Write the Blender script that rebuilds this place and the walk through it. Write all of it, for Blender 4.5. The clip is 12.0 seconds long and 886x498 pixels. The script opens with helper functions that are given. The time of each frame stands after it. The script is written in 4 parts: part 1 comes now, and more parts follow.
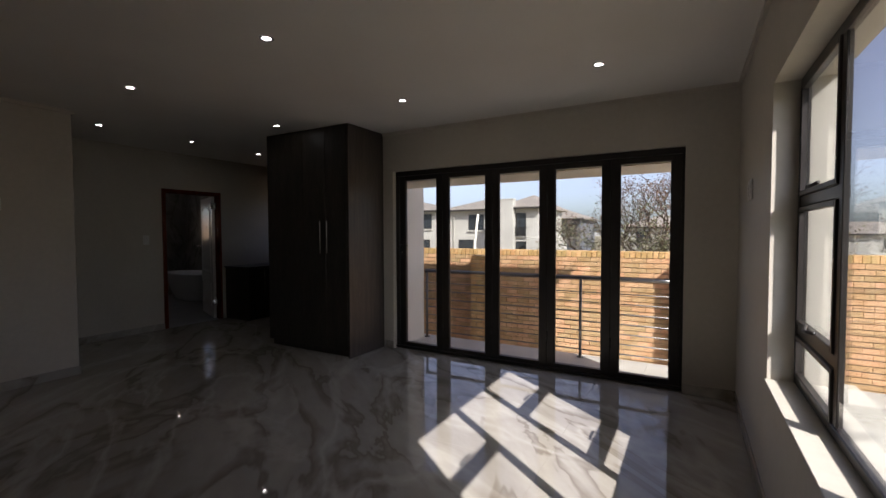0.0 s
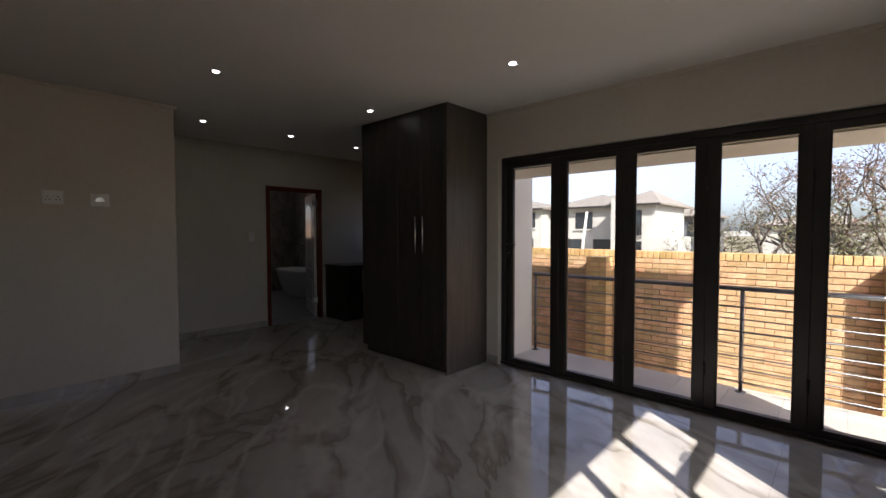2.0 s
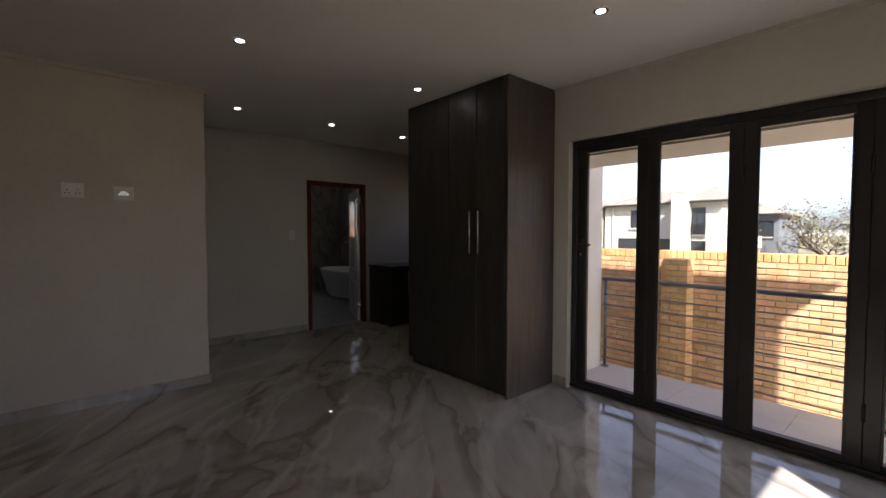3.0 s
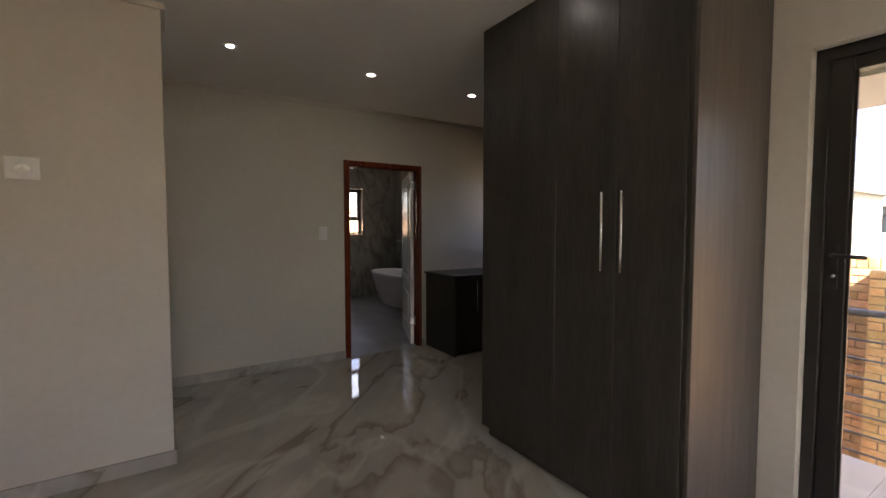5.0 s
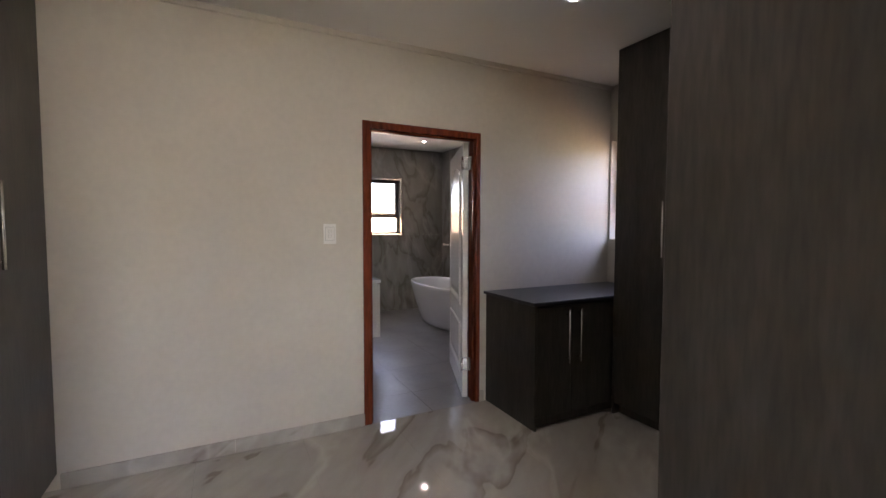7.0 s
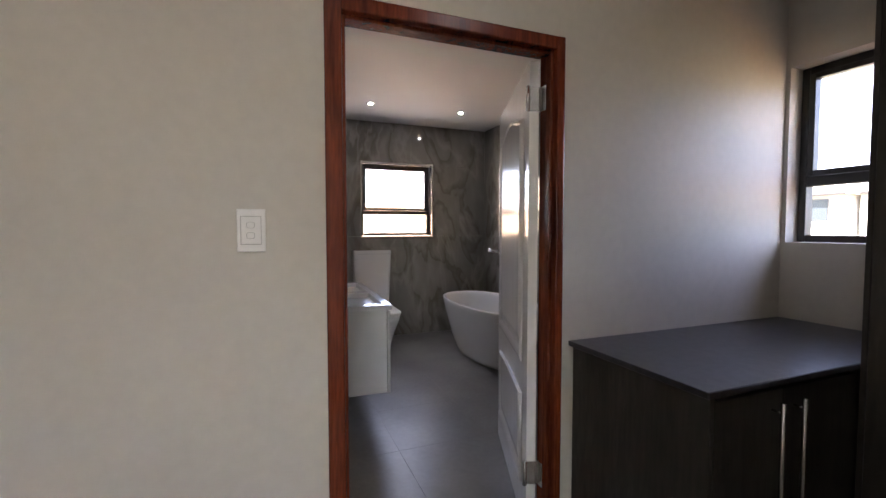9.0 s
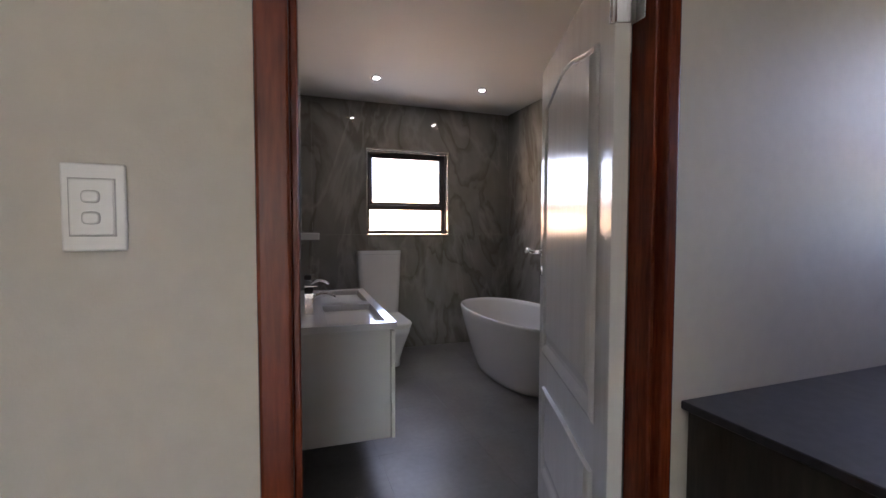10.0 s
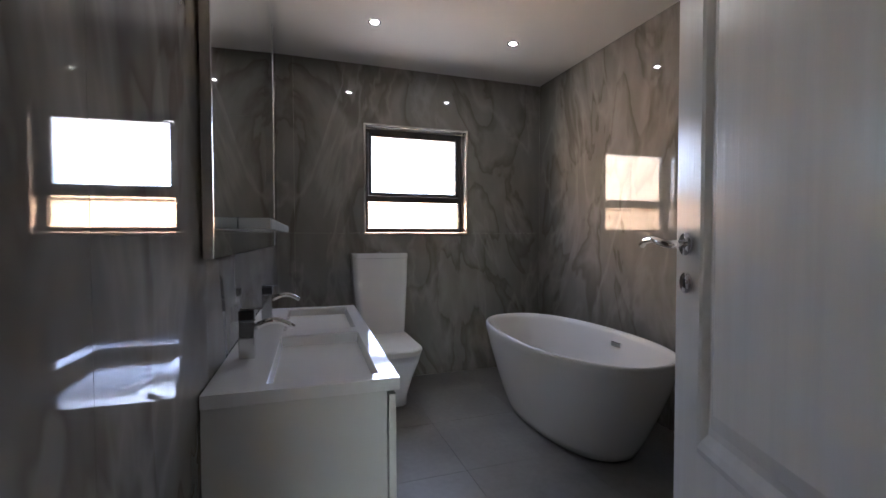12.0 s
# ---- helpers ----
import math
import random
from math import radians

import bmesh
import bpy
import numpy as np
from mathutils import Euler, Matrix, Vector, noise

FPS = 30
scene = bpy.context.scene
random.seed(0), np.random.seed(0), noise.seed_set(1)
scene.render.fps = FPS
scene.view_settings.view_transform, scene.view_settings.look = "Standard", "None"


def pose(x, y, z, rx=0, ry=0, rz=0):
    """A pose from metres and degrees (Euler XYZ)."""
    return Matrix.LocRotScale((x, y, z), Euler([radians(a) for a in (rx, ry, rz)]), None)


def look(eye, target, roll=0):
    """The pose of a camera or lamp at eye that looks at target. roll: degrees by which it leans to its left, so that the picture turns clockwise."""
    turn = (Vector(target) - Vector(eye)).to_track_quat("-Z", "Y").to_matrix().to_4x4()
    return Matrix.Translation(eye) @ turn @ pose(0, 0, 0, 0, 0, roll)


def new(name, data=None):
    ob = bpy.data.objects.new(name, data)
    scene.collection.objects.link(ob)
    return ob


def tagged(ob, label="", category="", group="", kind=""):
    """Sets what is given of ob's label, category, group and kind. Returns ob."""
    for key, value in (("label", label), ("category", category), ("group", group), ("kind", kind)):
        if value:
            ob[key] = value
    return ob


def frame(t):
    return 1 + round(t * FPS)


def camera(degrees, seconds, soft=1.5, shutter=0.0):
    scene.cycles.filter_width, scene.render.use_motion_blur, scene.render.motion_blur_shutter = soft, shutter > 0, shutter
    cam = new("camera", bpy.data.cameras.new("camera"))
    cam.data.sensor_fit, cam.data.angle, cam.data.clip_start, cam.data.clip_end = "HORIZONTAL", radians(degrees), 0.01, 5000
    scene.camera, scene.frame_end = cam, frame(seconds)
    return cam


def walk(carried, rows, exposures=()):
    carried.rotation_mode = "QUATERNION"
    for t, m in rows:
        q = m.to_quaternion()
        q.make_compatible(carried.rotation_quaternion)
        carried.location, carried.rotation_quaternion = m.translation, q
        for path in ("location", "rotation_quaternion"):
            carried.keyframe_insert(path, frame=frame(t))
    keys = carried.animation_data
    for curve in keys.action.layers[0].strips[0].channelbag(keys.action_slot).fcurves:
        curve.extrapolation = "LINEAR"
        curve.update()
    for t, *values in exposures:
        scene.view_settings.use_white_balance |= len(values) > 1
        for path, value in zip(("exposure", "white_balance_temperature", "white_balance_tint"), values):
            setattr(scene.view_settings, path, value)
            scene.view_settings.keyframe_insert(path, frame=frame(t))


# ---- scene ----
cam = camera(91.2, 12.0)
PATH = [
    (0, (0.042, -0.11, 1.407), (-0.946, 1.627, 1.334), -0.2),
    (0.5, (-0.021, -0.009, 1.404), (-1.112, 1.666, 1.333), -0.1),
    (1, (-0.131, 0.127, 1.401), (-1.306, 1.743, 1.328), -0.1),
    (1.5, (-0.262, 0.294, 1.395), (-1.527, 1.841, 1.319), -0.1),
    (2, (-0.442, 0.495, 1.386), (-1.804, 1.957, 1.31), -0.1),
    (2.5, (-0.672, 0.684, 1.392), (-2.123, 2.058, 1.307), -0.0),
    (3, (-0.961, 0.884, 1.375), (-2.469, 2.196, 1.294), -0.0),
    (3.2, (-1.083, 0.975, 1.373), (-2.617, 2.257, 1.29), -0.0),
    (5, (-2.356, 1.82, 1.388), (-4.035, 2.902, 1.286), 0.0),
    (5.5, (-2.731, 2.014, 1.378), (-4.436, 3.054, 1.275), 0.1),
    (6, (-3.101, 2.225, 1.379), (-4.827, 3.229, 1.269), 0.1),
    (6.5, (-3.478, 2.422, 1.385), (-5.231, 3.378, 1.272), 0.0),
    (7, (-3.852, 2.563, 1.373), (-5.634, 3.465, 1.269), 0.1),
    (7.2, (-4.019, 2.626, 1.371), (-5.808, 3.514, 1.263), -0.0),
    (8.8, (-5.121, 3.174, 1.333), (-6.973, 3.923, 1.238), 0.1),
    (9, (-5.26, 3.237, 1.327), (-7.118, 3.973, 1.236), 0.0),
    (9.5, (-5.591, 3.361, 1.304), (-7.462, 4.061, 1.214), 0.2),
    (10, (-5.915, 3.451, 1.291), (-7.794, 4.129, 1.203), 0.1),
    (10.5, (-6.201, 3.543, 1.28), (-8.087, 4.205, 1.191), 0.0),
    (11, (-6.47, 3.606, 1.247), (-8.358, 4.262, 1.175), -0.1),
    (11.5, (-6.682, 3.653, 1.231), (-8.571, 4.305, 1.164), 0.2),
    (12, (-6.869, 3.698, 1.208), (-8.761, 4.345, 1.152), -0.1),
]
EXPOSURES = [(0, 0.76, 6300, 15), (1.5, 1.1, 6300, 15), (3, 1.7, 6400, 15), (5, 3.05, 6800, 15), (5.5, 3.62, 6650, 16), (6, 4.1, 6500, 17), (7, 4.5, 6450, 18), (9, 4.45, 6300, 17), (10, 4.2, 6200, 18), (10.5, 4.12, 6150, 16), (11, 4.25, 6050, 14), (11.5, 4.4, 5950, 13), (12, 4.43, 5900, 12)]
walk(cam, [(t, look(eye, target, roll)) for t, eye, target, roll in PATH], EXPOSURES)

# ---- daylight ----
SUN_WAY = Vector((0.978, -0.725, 0.962)).normalized()          # towards the sun
world = bpy.data.worlds.new("sky")
scene.world = world
world.use_nodes = True
wn = world.node_tree.nodes
sky = wn.new("ShaderNodeTexSky")
sky.sky_type, sky.sun_disc = "NISHITA", False
sky.sun_elevation = math.asin(SUN_WAY.z)
sky.sun_rotation = math.atan2(SUN_WAY.x, SUN_WAY.y)
sky.dust_density, sky.air_density, sky.ozone_density = 2.2, 0.9, 4.5
haze = wn.new("ShaderNodeHueSaturation")                     # a dusty, pale winter sky
haze.inputs["Hue"].default_value, haze.inputs["Saturation"].default_value = 0.525, 0.62
world.node_tree.links.new(sky.outputs["Color"], haze.inputs["Color"])
world.node_tree.links.new(haze.outputs["Color"], wn["Background"].inputs["Color"])
wn["Background"].inputs["Strength"].default_value = 0.135
sun = new("sun", bpy.data.lights.new("sun", "SUN"))
sun.data.energy, sun.data.angle, sun.data.color = 5.0, radians(0.53), (1.0, 0.95, 0.87)
sun.matrix_world = look(SUN_WAY * 30, (0, 0, 0))
# added area lamp in the bathroom window's upper opening, standing in for sky light
daylight = new("window_daylight", bpy.data.lights.new("window_daylight", "AREA"))
daylight.data.shape, daylight.data.size, daylight.data.size_y = "RECTANGLE", 0.82, 0.52
daylight.data.energy, daylight.data.color = 0.38, (1.0, 0.97, 0.94)
daylight.matrix_world = look((-10.66, 4.705, 1.83), (-8.5, 4.8, 1.2))


# ---- materials ----
def make(name, base, rough=0.5, metal=0.0, other=None, scale=3.0, stretch=(1, 1, 1), low=0.4, high=0.6, detail=5.0,
         grain=0.0, grain_scale=60.0, bump=0.0, bump_scale=80.0, bump_stretch=None, vary=0.0, coat=0.0, twist=0.0, rough_vary=0.0):
    """A Principled material: base turns to other by a large noise, fine grain on top, relief, and a shade of its own for each piece."""
    m = bpy.data.materials.new(name)
    m.use_nodes = True
    n, link = m.node_tree.nodes, m.node_tree.links.new
    p = n["Principled BSDF"]
    p.inputs["Roughness"].default_value, p.inputs["Metallic"].default_value = rough, metal
    p.inputs["Coat Weight"].default_value, p.inputs["Coat Roughness"].default_value = coat, 0.08
    geo = n.new("ShaderNodeNewGeometry")

    def noise_at(size, st, det, tw=0.0):
        mp = n.new("ShaderNodeMapping")
        mp.inputs["Scale"].default_value = st
        tex = n.new("ShaderNodeTexNoise")
        tex.inputs["Scale"].default_value, tex.inputs["Detail"].default_value, tex.inputs["Distortion"].default_value = size, det, tw
        link(geo.outputs["Position"], mp.inputs["Vector"])
        link(mp.outputs["Vector"], tex.inputs["Vector"])
        return tex.outputs["Fac"]

    big = noise_at(scale, stretch, detail, twist)
    ramp = n.new("ShaderNodeValToRGB")
    ramp.color_ramp.elements[0].position, ramp.color_ramp.elements[1].position = low, high
    ramp.color_ramp.elements[0].color = (*base, 1)
    ramp.color_ramp.elements[1].color = (*(other or [c * 0.92 for c in base]), 1)
    link(big, ramp.inputs["Fac"])
    colour = ramp.outputs["Color"]
    if grain:
        fine = noise_at(grain_scale, stretch, 3)
        span = n.new("ShaderNodeMapRange")
        span.inputs["From Min"].default_value, span.inputs["From Max"].default_value = 0.3, 0.7
        span.inputs["To Min"].default_value, span.inputs["To Max"].default_value = 1 - grain, 1 + grain
        link(fine, span.inputs["Value"])
        hsv = n.new("ShaderNodeHueSaturation")
        link(colour, hsv.inputs["Color"])
        link(span.outputs["Result"], hsv.inputs["Value"])
        colour = hsv.outputs["Color"]
    if vary:
        info = n.new("ShaderNodeObjectInfo")
        isle = n.new("ShaderNodeMath")
        isle.operation = "ADD"
        link(info.outputs["Random"], isle.inputs[0])
        link(geo.outputs["Random Per Island"], isle.inputs[1])
        wrap = n.new("ShaderNodeMath")
        wrap.operation = "FRACT"
        link(isle.outputs[0], wrap.inputs[0])
        span = n.new("ShaderNodeMapRange")
        span.inputs["To Min"].default_value, span.inputs["To Max"].default_value = 1 - vary, 1 + vary
        link(wrap.outputs[0], span.inputs["Value"])
        hsv = n.new("ShaderNodeHueSaturation")
        link(colour, hsv.inputs["Color"])
        link(span.outputs["Result"], hsv.inputs["Value"])
        hue = n.new("ShaderNodeMapRange")
        hue.inputs["To Min"].default_value, hue.inputs["To Max"].default_value = 0.5 + vary * 0.06, 0.5 - vary * 0.06
        link(wrap.outputs[0], hue.inputs["Value"])
        link(hue.outputs["Result"], hsv.inputs["Hue"])
        colour = hsv.outputs["Color"]
    link(colour, p.inputs["Base Color"])
    if rough_vary:
        span = n.new("ShaderNodeMapRange")
        span.inputs["To Min"].default_value, span.inputs["To Max"].default_value = max(0.0, rough - rough_vary), rough + rough_vary
        link(noise_at(2.3, (1, 1, 1), 4), span.inputs["Value"])
        link(span.outputs["Result"], p.inputs["Roughness"])
    if bump:
        b = n.new("ShaderNodeBump")
        b.inputs["Strength"].default_value, b.inputs["Distance"].default_value = bump, 0.004
        link(noise_at(bump_scale, bump_stretch or stretch, 4), b.inputs["Height"])
        link(b.outputs["Normal"], p.inputs["Normal"])
    return m


def marble(name, ground, cloud, vein_dark, vein_light, rough, scale, stretch, turn, twist, strength=0.8):
    """Polished stone-look porcelain: clouds, and thin winding veins where a twisted noise crosses its middle."""
    m = bpy.data.materials.new(name)
    m.use_nodes = True
    n, link = m.node_tree.nodes, m.node_tree.links.new
    p = n["Principled BSDF"]
    geo = n.new("ShaderNodeNewGeometry")
    mp = n.new("ShaderNodeMapping")
    mp.vector_type = "TEXTURE"
    mp.inputs["Rotation"].default_value = turn
    mp.inputs["Scale"].default_value = [1 / v for v in stretch]
    link(geo.outputs["Position"], mp.inputs["Vector"])

    def tex(size, detail, tw, seed):
        t = n.new("ShaderNodeTexNoise")
        t.noise_dimensions = "4D"
        t.inputs["W"].default_value = seed
        t.inputs["Scale"].default_value, t.inputs["Detail"].default_value, t.inputs["Distortion"].default_value = size, detail, tw
        link(mp.outputs["Vector"], t.inputs["Vector"])
        return t.outputs["Fac"]

    def ramp(fac, stops):
        r = n.new("ShaderNodeValToRGB")
        els = r.color_ramp.elements
        while len(els) < len(stops):
            els.new(0.5)
        for e, (pos, v) in zip(els, stops):
            e.position, e.color = pos, (v, v, v, 1)
        link(fac, r.inputs["Fac"])
        return r.outputs["Color"]

    def mix(fac, a, b):
        x = n.new("ShaderNodeMix")
        x.data_type = "RGBA"
        link(fac, x.inputs["Factor"])
        for sock, v in ((x.inputs[6], a), (x.inputs[7], b)):
            if isinstance(v, tuple):
                sock.default_value = (*v, 1)
            else:
                link(v, sock)
        return x.outputs[2]

    c = mix(ramp(tex(scale * 0.6, 6, twist * 0.6, 1.0), [(0.36, 0), (0.64, 1)]), ground, cloud)
    c = mix(ramp(tex(scale, 4, twist, 3.7), [(0.43, 0), (0.49, strength), (0.503, strength * 0.25), (0.57, 0)]), c, vein_dark)
    c = mix(ramp(tex(scale * 0.8, 4, twist * 1.2, 8.1), [(0.46, 0), (0.50, strength * 0.7), (0.54, 0)]), c, vein_light)
    c = mix(ramp(tex(scale * 9, 3, 0.3, 5.0), [(0.3, 0), (0.75, 0.22)]), c, vein_dark)
    link(c, p.inputs["Base Color"])
    r = n.new("ShaderNodeMapRange")
    r.inputs["To Min"].default_value, r.inputs["To Max"].default_value = rough * 0.6, rough * 1.6
    link(tex(2.0, 5, 0, 2.2), r.inputs["Value"])
    link(r.outputs["Result"], p.inputs["Roughness"])
    return m


def glass_material(name, tint=(0.96, 0.98, 0.97)):
    """A thin pane: clear, with the gloss of glass."""
    m = bpy.data.materials.new(name)
    m.use_nodes = True
    n, link = m.node_tree.nodes, m.node_tree.links.new
    n.remove(n["Principled BSDF"])
    clear, gloss, mix, fr = n.new("ShaderNodeBsdfTransparent"), n.new("ShaderNodeBsdfGlossy"), n.new("ShaderNodeMixShader"), n.new("ShaderNodeLayerWeight")
    clear.inputs["Color"].default_value = (*tint, 1)
    gloss.inputs["Roughness"].default_value = 0.0
    fr.inputs["Blend"].default_value = 0.5
    power, span = n.new("ShaderNodeMath"), n.new("ShaderNodeMapRange")
    power.operation, power.inputs[1].default_value = "POWER", 5.0
    span.inputs["To Min"].default_value = 0.03
    link(fr.outputs["Facing"], power.inputs[0])
    link(power.outputs[0], span.inputs["Value"])
    link(span.outputs["Result"], mix.inputs["Fac"])
    link(clear.outputs["BSDF"], mix.inputs[1])
    link(gloss.outputs["BSDF"], mix.inputs[2])
    link(mix.outputs["Shader"], n["Material Output"].inputs["Surface"])
    return m


def glow(name, colour, strength):
    m = bpy.data.materials.new(name)
    m.use_nodes = True
    p = m.node_tree.nodes["Principled BSDF"]
    p.inputs["Base Color"].default_value = (*colour, 1)
    p.inputs["Emission Color"].default_value = (*colour, 1)
    p.inputs["Emission Strength"].default_value = strength
    return m


PAINT = make("beige wall paint", (0.595, 0.555, 0.482), 0.55, other=(0.56, 0.52, 0.452), scale=1.3, grain=0.025, grain_scale=25, bump=0.12, bump_scale=160)
CEILING = make("white ceiling paint", (0.76, 0.735, 0.70), 0.7, other=(0.72, 0.695, 0.66), scale=0.8, bump=0.06, bump_scale=120)
FLOOR = marble("polished beige marble tile", (0.38, 0.355, 0.318), (0.50, 0.47, 0.42), (0.19, 0.16, 0.125), (0.60, 0.57, 0.52), 0.03, 0.85, (1.5, 0.55, 1), (0, 0, 0.85), 1.3, 0.75)
JOINT = make("grey tile grout", (0.33, 0.31, 0.28), 0.8, bump=0.2, bump_scale=200)
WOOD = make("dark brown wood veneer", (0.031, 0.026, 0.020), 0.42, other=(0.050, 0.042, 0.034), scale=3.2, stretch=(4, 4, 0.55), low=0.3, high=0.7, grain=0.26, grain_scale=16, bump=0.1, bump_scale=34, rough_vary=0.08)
# side panel's veneer: daylight sheen from the folding doors is put into its colour
WOOD_SHEEN = make("satin dark brown wood veneer with painted sheen", (0.058, 0.049, 0.043), 0.40, other=(0.085, 0.07, 0.058), scale=4.5, stretch=(5, 5, 0.35), low=0.35, high=0.65, grain=0.15, grain_scale=26, rough_vary=0.02)
TOP = make("charcoal laminate worktop", (0.035, 0.034, 0.037), 0.33, other=(0.05, 0.048, 0.052), scale=30, bump=0.03, bump_scale=300)
DARK = make("dark gap", (0.01, 0.009, 0.008), 0.8)
FRAME = make("dark bronze aluminium", (0.020, 0.017, 0.015), 0.38, metal=0.0, other=(0.026, 0.022, 0.02), scale=6, bump=0.03, bump_scale=400)
GLASS = glass_material("clear window glass")
STEEL = make("brushed steel", (0.74, 0.73, 0.71), 0.26, metal=1.0, scale=8, stretch=(1, 1, 8), bump=0.04, bump_scale=200)
STEEL_OUT = make("weathered stainless steel", (0.19, 0.185, 0.18), 0.42, metal=1.0, scale=8, bump=0.04, bump_scale=200)
CHROME = make("polished chrome", (0.78, 0.78, 0.78), 0.06, metal=1.0)
MAHOGANY = make("varnished mahogany", (0.18, 0.034, 0.012), 0.27, other=(0.095, 0.018, 0.007), scale=5, stretch=(4, 4, 0.4), low=0.38, high=0.66, grain=0.25, grain_scale=30, bump=0.08, bump_scale=40)
WHITE_DOOR = make("white grained door paint", (0.80, 0.79, 0.76), 0.19, other=(0.76, 0.75, 0.72), scale=2, stretch=(14, 14, 0.8), bump=0.13, bump_scale=16, bump_stretch=(7, 7, 0.45))
WHITE_DOOR.node_tree.nodes["Principled BSDF"].inputs["Specular IOR Level"].default_value = 0.36
PLASTIC = make("white plastic", (0.78, 0.77, 0.74), 0.3, scale=5)
# for switch seams and rocker rims: their shade is put into the grey
GROOVE = make("grey plastic in shade", (0.42, 0.41, 0.39), 0.5, scale=5)
CERAMIC = make("white glazed ceramic", (0.78, 0.78, 0.78), 0.07, other=(0.75, 0.75, 0.75), scale=2, coat=0.4)
ACRYLIC = make("white acrylic", (0.76, 0.76, 0.76), 0.16, other=(0.73, 0.73, 0.73), scale=1.5)
LACQUER = make("white lacquer", (0.72, 0.72, 0.70), 0.14, other=(0.68, 0.68, 0.66), scale=2)
BATH_TILE = marble("polished grey stone-look tile", (0.225, 0.213, 0.192), (0.305, 0.29, 0.26), (0.105, 0.086, 0.064), (0.40, 0.38, 0.345), 0.022, 0.85, (1.5, 1.5, 0.62), (0.06, 0.04, 0), 2.0, 0.62)
BATH_TILE.node_tree.nodes["Principled BSDF"].inputs["Specular IOR Level"].default_value = 0.47
BATH_FLOOR = make("matt grey floor tile", (0.165, 0.160, 0.156), 0.36, other=(0.26, 0.252, 0.24), scale=1.8, low=0.3, high=0.7, twist=0.3, grain=0.06, grain_scale=30, bump=0.05, bump_scale=60, rough_vary=0.07)
MIRROR = make("mirror silver", (0.86, 0.88, 0.87), 0.01, metal=1.0)
LAMP = glow("downlight diffuser", (1.0, 0.96, 0.9), 14.0)
BRICK = make("orange face brick", (0.47, 0.275, 0.135), 0.8, other=(0.55, 0.35, 0.19), scale=6, grain=0.15, grain_scale=40, bump=0.5, bump_scale=70, vary=0.2)
BRICK_PALE = make("buff face brick", (0.55, 0.36, 0.16), 0.8, other=(0.48, 0.28, 0.11), scale=6, grain=0.15, grain_scale=40, bump=0.5, bump_scale=70, vary=0.16)
MORTAR = make("brick mortar", (0.27, 0.205, 0.14), 0.9, grain=0.1, bump=0.4, bump_scale=90)
PLASTER = make("cream outside plaster", (0.66, 0.62, 0.54), 0.75, other=(0.61, 0.57, 0.49), scale=1.5, grain=0.04, bump=0.2, bump_scale=60)
PEACH = make("peach outside plaster", (0.62, 0.41, 0.27), 0.8, other=(0.57, 0.37, 0.24), scale=1.2, grain=0.05, bump=0.2, bump_scale=60)
PATIO = make("pale patio tile", (0.50, 0.47, 0.42), 0.45, other=(0.44, 0.41, 0.36), scale=2.5, grain=0.05, bump=0.08, bump_scale=80, vary=0.05)
ROOF = make("grey-brown concrete roof tile", (0.20, 0.17, 0.145), 0.8, other=(0.26, 0.225, 0.19), scale=2, grain=0.15, grain_scale=12, vary=0.1)
HOUSE = make("off-white house plaster", (0.42, 0.40, 0.36), 0.8, other=(0.37, 0.35, 0.315), scale=0.6)
HOUSE_GREY = make("slate grey house plaster", (0.10, 0.105, 0.12), 0.8, other=(0.13, 0.135, 0.15), scale=0.6)
PANE_FAR = make("dark window glass", (0.03, 0.035, 0.04), 0.08)
GROUND = make("dry veld ground", (0.23, 0.185, 0.115), 0.95, other=(0.17, 0.15, 0.08), scale=0.35, grain=0.25, grain_scale=6, bump=0.4, bump_scale=8)
BARK = make("grey-brown bark", (0.085, 0.062, 0.045), 0.9, other=(0.12, 0.09, 0.068), scale=8, bump=0.5, bump_scale=40)
LEAF_GREEN = make("dusty green leaf", (0.12, 0.125, 0.05), 0.6, other=(0.16, 0.15, 0.07), scale=3, vary=0.3)
LEAF_BROWN = make("russet dry leaf", (0.12, 0.06, 0.042), 0.65, other=(0.18, 0.11, 0.065), scale=3, vary=0.3)
HILL = make("hazy distant land", (0.30, 0.31, 0.31), 1.0, other=(0.36, 0.355, 0.34), scale=0.02)


# ---- building helpers ----
ORIGIN = {}


def thing(name, at, label, category, group="", kind=""):
    ob = new(name)
    ob.location = at
    ob.empty_display_size = 0.1
    ORIGIN[ob] = Vector(at)
    return tagged(ob, label, category, group, kind)


def part(name, bm, material, parent=None, label="", smooth=False):
    """Links a bmesh, drawn in world metres, as one mesh object under a thing or a part."""
    me = bpy.data.meshes.new(name)
    base = ORIGIN[parent] if parent else Vector((0, 0, 0))
    bmesh.ops.translate(bm, verts=bm.verts, vec=-base)
    bmesh.ops.recalc_face_normals(bm, faces=bm.faces)
    bm.to_mesh(me)
    bm.free()
    me.materials.append(material)
    if smooth:
        for f in me.polygons:
            f.use_smooth = True
    ob = new(name, me)
    ORIGIN[ob] = base
    if parent:
        ob.parent = parent
    return tagged(ob, label)


def structure(name, bm, material, label, category):
    return tagged(part(name, bm, material), label, category, kind="structure")


